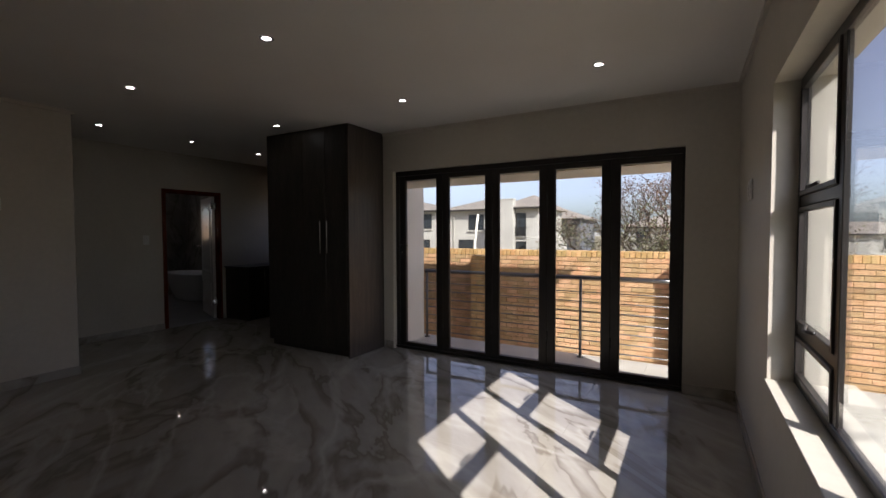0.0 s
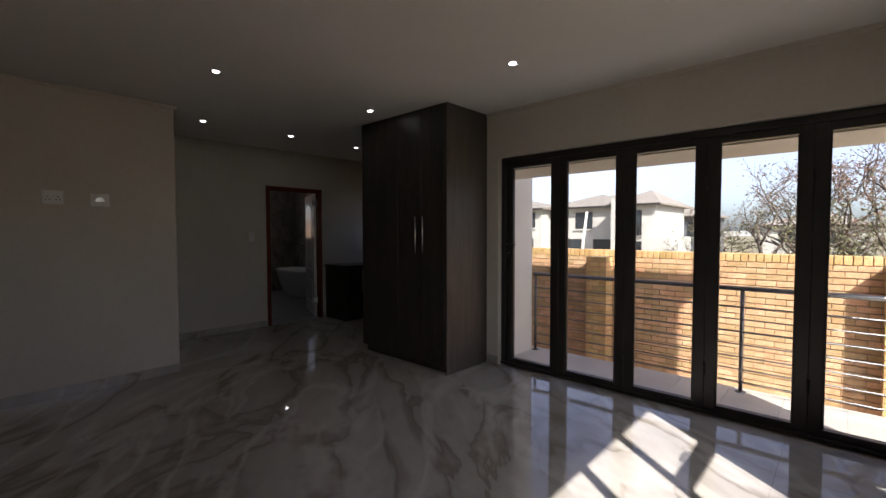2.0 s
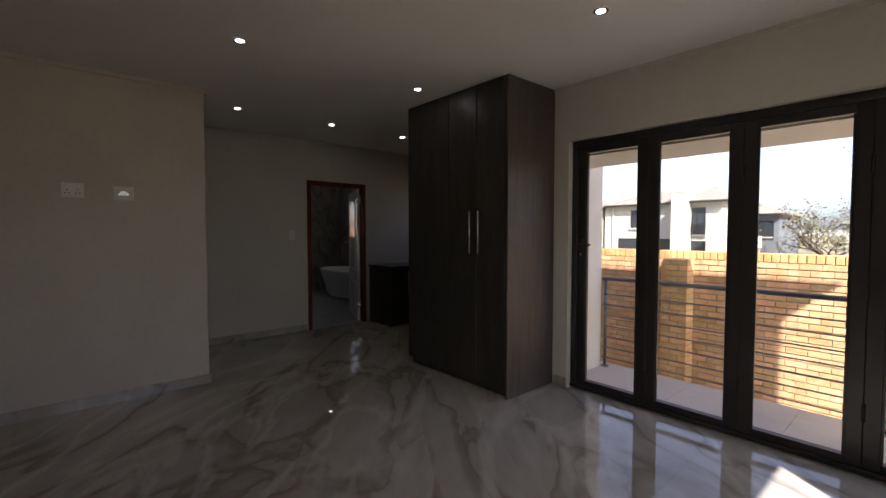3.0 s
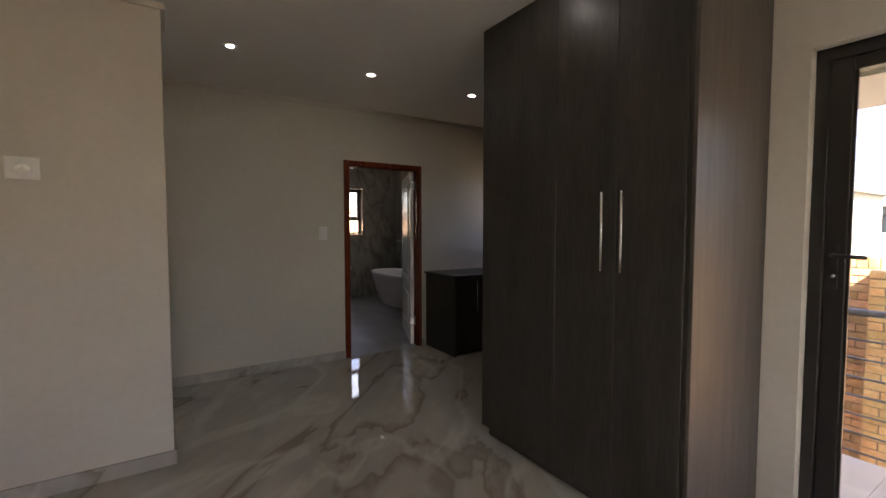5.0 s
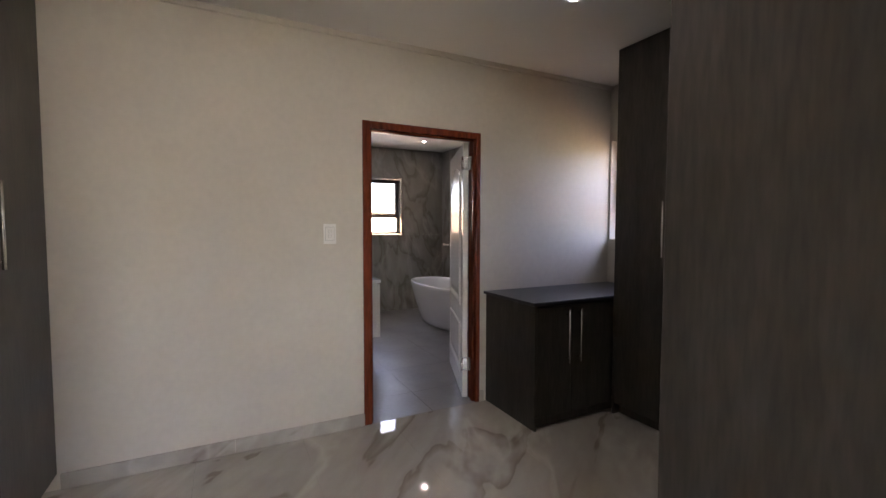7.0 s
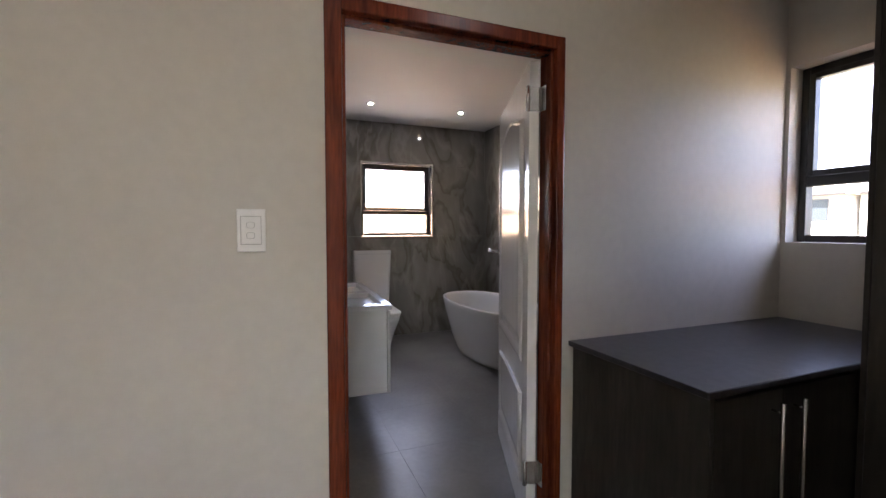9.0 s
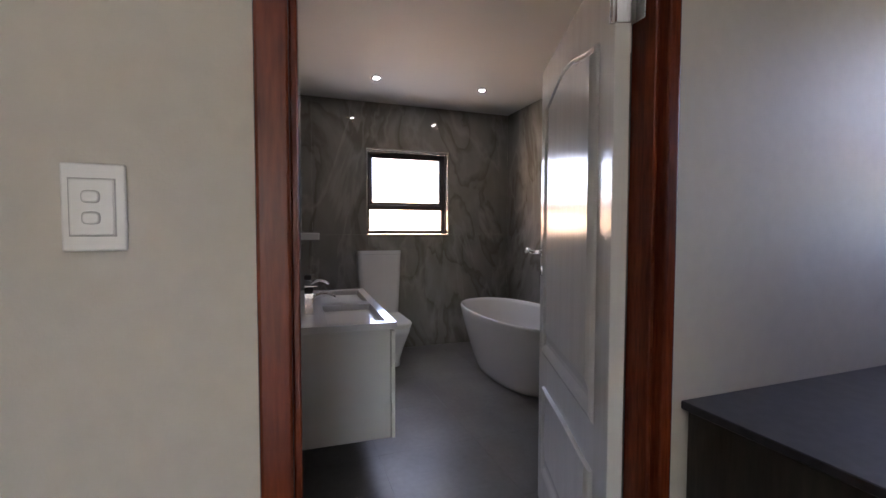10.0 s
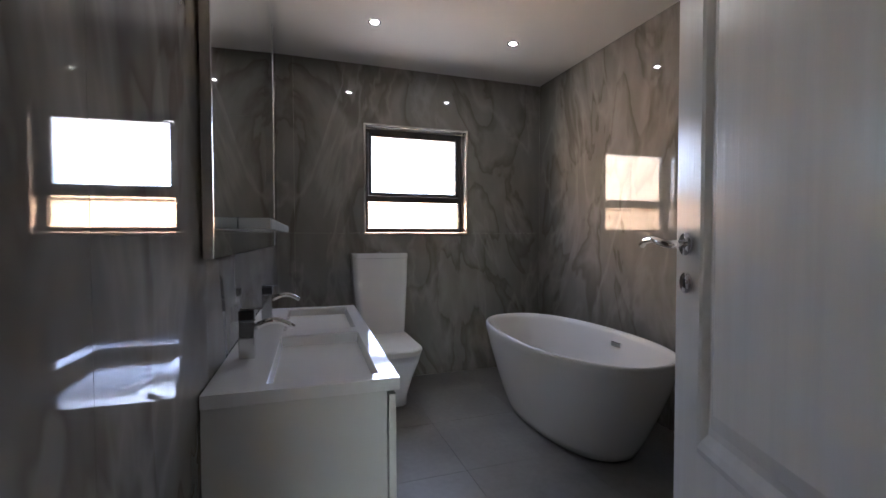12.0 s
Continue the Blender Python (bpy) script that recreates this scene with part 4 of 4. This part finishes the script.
# ---- tree behind the brick wall ----
def tree():
    rnd = random.Random(11)
    root = Vector((-0.62, 10.2, -1.9))
    t = thing("tree", root, "sparse thorn tree with dry russet and dusty green leaves", "tree")
    trunk, limbs, twigs = bmesh.new(), bmesh.new(), bmesh.new()
    tips = []

    def grow(p, d, length, r, depth):
        pts = [p]
        for k in range(4):
            d = (d + Vector((rnd.uniform(-1, 1), rnd.uniform(-1, 1), rnd.uniform(-0.5, 0.6))) * 0.22).normalized()
            p = p + d * length / 4
            pts.append(p)
            if depth <= 2:
                tips.append((p, depth))
        tube(limbs if depth > 2 else twigs, pts, r, 6 if depth > 2 else 4, 0.55)
        if depth == 0:
            return
        for k in range(rnd.choice((2, 3, 3))):
            side = Vector((rnd.uniform(-1, 1), rnd.uniform(-1, 1), rnd.uniform(-0.25, 0.75)))
            grow(rnd.choice(pts[2:]), (d * 0.7 + side).normalized(), length * rnd.uniform(0.6, 0.82), r * 0.6, depth - 1)

    fork = root + Vector((0, 0, 1.5))
    tube(trunk, [root, root + Vector((0.05, 0, 0.7)), fork], 0.13, 10, 0.75)
    for k in range(8):
        a = 2 * math.pi * k / 8 + rnd.uniform(-0.3, 0.3)
        grow(fork, Vector((math.cos(a) * 1.1, math.sin(a) * 0.9, rnd.uniform(0.7, 1.9))).normalized(), rnd.uniform(1.25, 1.5), 0.06, 5)
    part("trunk", trunk, BARK, t, "", True)
    part("limbs", limbs, BARK, t, "", True)
    part("twigs", twigs, BARK, t)
    green, brown = [], []
    for p, depth in tips:
        if rnd.random() < 0.25:
            continue
        low = p.z < 1.55 + rnd.uniform(-0.5, 0.7)
        for k in range(rnd.choice((2, 3, 4)) if low else rnd.choice((1, 2, 3))):
            (green if low else brown).append(p + Vector((rnd.gauss(0, 0.07), rnd.gauss(0, 0.07), rnd.gauss(0, 0.06))))
    for name, pts, mat, lab in (("green_leaves", green, LEAF_GREEN, "dusty green feathery leaves"), ("dry_leaves", brown, LEAF_BROWN, "dry russet leaves")):
        verts, faces = [], []
        for p in pts:
            d = Vector((rnd.uniform(-1, 1), rnd.uniform(-1, 1), rnd.uniform(-0.8, 0.4))).normalized()
            u = d.orthogonal().normalized()
            u.rotate(Matrix.Rotation(rnd.uniform(0, 6.28), 3, d))
            ln, w = rnd.uniform(0.03, 0.075), rnd.uniform(0.007, 0.016)
            b = len(verts)
            verts += [p - root, p - root + d * ln * 0.5 + u * w, p - root + d * ln, p - root + d * ln * 0.5 - u * w]
            faces.append((b, b + 1, b + 2, b + 3))
        me = bpy.data.meshes.new(name)
        me.from_pydata([tuple(v) for v in verts], [], faces)
        me.materials.append(mat)
        ob = new(name, me)
        ob.parent = t
        tagged(ob, lab, kind="stuff")


tree()


# ---- houses over the wall ----
def house(at, w, d, ground, eave, rise, wall_mat, label, windows, over=0.5):
    x, y = at
    t = thing("house", (x, y, ground), label, "house")
    part("wall", boxed(x, x + w, y, y + d, ground, eave), wall_mat, t)
    bm = bmesh.new()
    o = over
    base = [(x - o, y - o, eave), (x + w + o, y - o, eave), (x + w + o, y + d + o, eave), (x - o, y + d + o, eave)]
    low = [bm.verts.new((px, py, pz - 0.16)) for px, py, pz in base]
    v = [bm.verts.new(p) for p in base]
    k = min(w, d) / 2
    r0, r1 = bm.verts.new((x + k, y + d / 2, eave + rise)), bm.verts.new((x + w - k, y + d / 2, eave + rise))
    for f in ((v[0], v[1], r1, r0), (v[2], v[3], r0, r1), (v[1], v[2], r1), (v[3], v[0], r0), (low[3], low[2], low[1], low[0])):
        bm.faces.new(f)
    for i in range(4):
        bm.faces.new((low[i], low[(i + 1) % 4], v[(i + 1) % 4], v[i]))
    part("roof", bm, ROOF, t, "hipped grey-brown tiled roof")
    part("gutter", boxed(x - o, x + w + o, y - o - 0.12, y - o, eave - 0.2, eave - 0.06), FRAME, t)
    for wx, wz, ww, wh in windows:
        f = part("window", boxes((x + wx - 0.06, x + wx + ww + 0.06, y - 0.06, y - 0.01, wz - 0.06, wz + 0.0), (x + wx - 0.06, x + wx + ww + 0.06, y - 0.06, y - 0.01, wz + wh, wz + wh + 0.06),
                                 (x + wx - 0.06, x + wx, y - 0.06, y - 0.01, wz, wz + wh), (x + wx + ww, x + wx + ww + 0.06, y - 0.06, y - 0.01, wz, wz + wh), (x + wx + ww * 0.35, x + wx + ww * 0.35 + 0.06, y - 0.06, y - 0.01, wz, wz + wh),
                                 (x + wx, x + wx + ww * 0.35, y - 0.06, y - 0.01, wz + wh * 0.55, wz + wh * 0.55 + 0.06)), FRAME, t)
        part("pane", boxed(x + wx, x + wx + ww, y - 0.03, y - 0.012, wz, wz + wh), PANE_FAR, f)
        part("sill", boxed(x + wx - 0.15, x + wx + ww + 0.15, y - 0.16, y - 0.01, wz - 0.2, wz - 0.062), HOUSE, f)
    return t


UP, LOW = 1.9, -0.6
house((-31.0, 37.0), 9.3, 9.0, -1.9, 3.7, 1.2, HOUSE, "white two-storey house with a hipped tile roof", [(7.2, UP, 1.4, 1.35), (3.5, UP, 1.2, 1.35), (6.6, LOW, 1.8, 1.3)])
h2 = house((-21.4, 38.5), 6.6, 8.0, -1.9, 3.75, 1.35, HOUSE, "white two-storey house with dark windows and tile roof", [(2.5, 1.75, 1.5, 1.4), (1.4, LOW, 1.6, 1.3), (4.2, LOW, 1.9, 1.3)])
part("downpipe", tubed([(-20.6, 38.4, 3.6), (-20.6, 38.4, -1.9)], 0.05, 8), HOUSE, h2)
h3 = house((-14.6, 36.6), 3.2, 8.0, -1.9, 3.7, 1.35, HOUSE, "white house wing with a tall square chimney", [(1.3, 1.2, 0.8, 1.9), (1.2, LOW, 1.2, 1.2)])
part("chimney", boxes((-14.65, -13.4, 35.9, 36.55, -1.9, 4.3), (-14.7, -13.35, 35.86, 36.58, 4.3, 4.42), bevel=0.02), HOUSE, h3, "broad plain white chimney with a capping")
part("juliet_rail", boxes(*[(-13.4 + 0.12 * k, -13.37 + 0.12 * k, 36.40, 36.43, 1.0, 1.9) for k in range(9)], (-13.45, -12.3, 36.39, 36.44, 1.9, 1.95)), FRAME, h3, "thin dark balcony rail")
part("annexe", boxed(-12.1, -10.2, 35.6, 42.0, -1.9, 1.0), HOUSE, h3, "low flat-roofed white annexe")
house((-20.5, 54.0), 9.0, 9.0, -1.9, 3.2, 1.9, HOUSE_GREY, "dark grey two-storey house behind the white one", [(4.6, 0.9, 1.9, 1.5), (7.2, 0.9, 1.3, 1.5)])
house((-7.5, 62.0), 9.0, 9.0, -1.9, 2.2, 1.7, HOUSE, "far pale house behind the tree", [(1.5, 0.2, 1.6, 1.3), (5.5, 0.2, 1.6, 1.3)])
house((13.0, 70.0), 12.0, 9.0, -1.9, 1.2, 1.5, HOUSE, "far pale low house with a tile roof", [(2.0, -0.6, 1.6, 1.1), (7.0, -0.6, 1.6, 1.1)])
house((30.0, 85.0), 12.0, 9.0, -1.9, 1.6, 1.6, HOUSE_GREY, "far grey low house with a tile roof", [(2.0, -0.6, 1.6, 1.1), (7.0, -0.6, 1.6, 1.1)])
pole = thing("utility_pole", (-12.9, 27.0, -1.9), "leaning pale weathered pole beyond the wall", "pole")
part("shaft", tubed([(-12.95, 27.0, -1.9), (-12.85, 27.0, 0.8), (-12.6, 27.0, 2.7)], 0.11, 8, 0.7), PLASTER, pole, "", True)


def skyline():
    bm = bmesh.new()
    n = 120
    prev = None
    for k in range(n + 1):
        a = math.pi * 2 * k / n
        h = 3 + 5 * noise.noise(Vector((math.cos(a) * 4, math.sin(a) * 4, 0.3)))
        p = Vector((math.cos(a) * 360, math.sin(a) * 360 + 60, 0))
        cur = (bm.verts.new((p.x, p.y, -1.9)), bm.verts.new((p.x, p.y, max(0.5, h))))
        if prev:
            bm.faces.new((prev[0], cur[0], cur[1], prev[1]))
        prev = cur
    return bm


structure("backdrop", skyline(), HILL, "hazy low hills on the horizon", "hills")

# ---- tiles, laid piece by piece ----
MESHES = {}


def piece(name, parent, centre, size, material, bevel=0.0012):
    """One small bevelled block; alike blocks share their mesh."""
    key = (tuple(round(v, 4) for v in size), material.name)
    if key not in MESHES:
        bm = boxed(-size[0] / 2, size[0] / 2, -size[1] / 2, size[1] / 2, -size[2] / 2, size[2] / 2, bevel=bevel)
        me = bpy.data.meshes.new(name)
        bm.to_mesh(me)
        bm.free()
        me.materials.append(material)
        MESHES[key] = me
    ob = new(name, MESHES[key])
    ob.parent = parent
    ob.location = Vector(centre) - ORIGIN[parent]
    return ob


def lay(name, parent, axis, at, thick, u0, u1, v0, v1, su, sv, ou, ov, gap, material, holes=()):
    """Tiles of su by sv over the rectangle, cut at its edges and round holes. axis: the normal; at: the face's far side from thick."""
    def cuts(lo, hi, step, off, extra):
        c = {lo, hi}
        k = math.ceil((lo - off) / step)
        while off + k * step < hi - 0.01:
            if off + k * step > lo + 0.01:
                c.add(off + k * step)
            k += 1
        return sorted(c | {e for e in extra if lo < e < hi})
    us = cuts(u0, u1, su, ou, [h for q in holes for h in q[:2]])
    vs = cuts(v0, v1, sv, ov, [h for q in holes for h in q[2:]])
    for a, b in zip(us, us[1:]):
        for c, d in zip(vs, vs[1:]):
            if any(q[0] <= (a + b) / 2 <= q[1] and q[2] <= (c + d) / 2 <= q[3] for q in holes):
                continue
            mu, mv, lu, lv, mt = (a + b) / 2, (c + d) / 2, b - a - gap, d - c - gap, at + thick / 2
            t = abs(thick)
            if lu < 0.004 or lv < 0.004:
                continue
            if axis == "z":
                piece(name, parent, (mu, mv, mt), (lu, lv, t), material, 0.0002)
            elif axis == "x":
                piece(name, parent, (mt, mu, mv), (t, lu, lv), material, 0.0002)
            else:
                piece(name, parent, (mu, mt, mv), (lu, t, lv), material, 0.0002)


tf = thing("floor_tiles", (-3, 1, 0), "large polished beige marble-look floor tiles", "floor", kind="structure")
lay("floor_tile", tf, "z", -0.0115, 0.0115, XD, XR, YS, YB, 1.2, 0.6, XD, 0.59, 0.0007, FLOOR, [(XD, XB, YS, 0.95)])
lay("floor_tile", tf, "z", -0.0115, 0.0115, XD, -4.6, YB, YN, 1.2, 0.6, XD, 0.59, 0.0007, FLOOR)
tb = thing("floor_tiles_bathroom", (-8, 4, 0), "square matt grey bathroom floor tiles", "floor", kind="structure")
lay("floor_tile", tb, "z", -0.0115, 0.0115, BX, XD, BY0, BY1, 0.6, 0.6, -7.72, 3.93, 0.0018, BATH_FLOOR)
tw = thing("wall_tiles_bathroom", (-8, 4, 1), "tall polished grey stone-look wall tiles with wavy veins", "wall tiles", kind="structure")
lay("wall_tile", tw, "x", BX - 0.009, 0.009, BY0, BY1, 0, H, 0.6, 2.7, 4.9, 0, 0.0008, BATH_TILE, [BWIN])
tv = thing("wall_tiles_vanity", (-8, BY0, 1), "tall polished grey stone-look tiles behind the vanity", "wall tiles", kind="structure")
lay("wall_tile", tv, "y", BY0 - 0.009, 0.009, BX - 0.003, XD - 0.116, 0, H, 0.6, 2.7, -9.30, 0, 0.0008, BATH_TILE)
lay("wall_tile", tw, "y", BY1 + 0.009, -0.009, BX, XD - 0.112, 0, H, 0.6, 2.7, -9.30, 0, 0.0008, BATH_TILE)
lay("wall_tile", tw, "x", XD - 0.121, 0.009, DOOR[1] + 0.014, BY1, 0, H, 0.6, 2.7, 4.9, 0, 0.0008, BATH_TILE)
askew(tv)
lay("patio_tile", pt, "z", -0.2515, 0.0115, -4.2, 4.5, YB + 0.252, 5.88, 0.45, 0.45, -0.4, 5.43, 0.003, PATIO)


# ---- brick boundary wall ----
def brick_wall():
    y0, y1, zb, zt = 7.6, 7.82, -1.0, 1.095
    t = thing("boundary_wall", (-1.5, y0, zb), "orange face-brick boundary wall with buff piers and coping", "wall", kind="structure")
    xa, xb = -9.5, 8.5
    part("mortar_core", boxed(xa, xb, y0 + 0.012, y1, zb, zt - 0.014), MORTAR, t)
    rnd = random.Random(4)
    near = (-3.3, 0.6)
    course, length = 0.080, 0.218
    rows = int((0.985 - zb) / course)
    verts, faces = [], []

    def joined(c, s):
        b = len(verts)
        for dx in (-0.5, 0.5):
            for dy in (-0.5, 0.5):
                for dz in (-0.5, 0.5):
                    verts.append((c[0] + dx * s[0], c[1] + dy * s[1] - y0, c[2] + dz * s[2] - zb))
        for f in ((0, 1, 3, 2), (4, 6, 7, 5), (0, 4, 5, 1), (2, 3, 7, 6), (0, 2, 6, 4), (1, 5, 7, 3)):
            faces.append(tuple(b + k for k in f))

    made = 0
    for r in range(rows):
        z = 0.985 - course * (r + 0.5)
        x = xa + (length / 2 if r % 2 else 0)
        while x < xb - length:
            c, s = (x + length / 2, y0 + 0.010 + rnd.uniform(-0.002, 0.002), z), (length - 0.007, 0.036, course - 0.013)
            if near[0] < c[0] < near[1] and made < 300:
                piece("brick", t, c, s, BRICK, 0.003)
                made += 1
            else:
                joined((c[0] + 1.5, c[1], c[2]), s)
            x += length
    me = bpy.data.meshes.new("far_bricks")
    me.from_pydata(verts, [], faces)
    me.materials.append(BRICK)
    ob = new("far_bricks", me)
    ob.parent = t
    tagged(ob, "orange face bricks", kind="stuff")
    x = xa
    while x < xb:
        if near[0] < x < near[1]:
            piece("coping_brick", t, (x + 0.043, y0 + 0.105, zt - 0.055), (0.076, 0.235, 0.105), BRICK_PALE, 0.004)
        else:
            part("coping_brick", boxed(x + 0.005, x + 0.081, y0 - 0.012, y0 + 0.222, zt - 0.107, zt - 0.002), BRICK_PALE, t) if abs(x) < 5 else None
        x += 0.086
    for px in (-6.9, -3.42, 0.06, 3.5, 6.9):
        w, d = 0.34, 0.25
        p = part("pier", boxed(px - w / 2 + 0.006, px + w / 2 - 0.006, y0 - d + 0.006, y0, zb, 0.981), MORTAR, t)
        for r in range(rows):
            z = 0.985 - course * (r + 0.5)
            s = (0.222, 0.11) if r % 2 else (0.11, 0.222)
            xx = px - w / 2
            for q in s:
                piece("pier_brick", p, (xx + q / 2, y0 - d / 2 - 0.004, z), (q - 0.005, d + 0.004, course - 0.011), BRICK_PALE, 0.003)
                xx += q + 0.008


brick_wall()
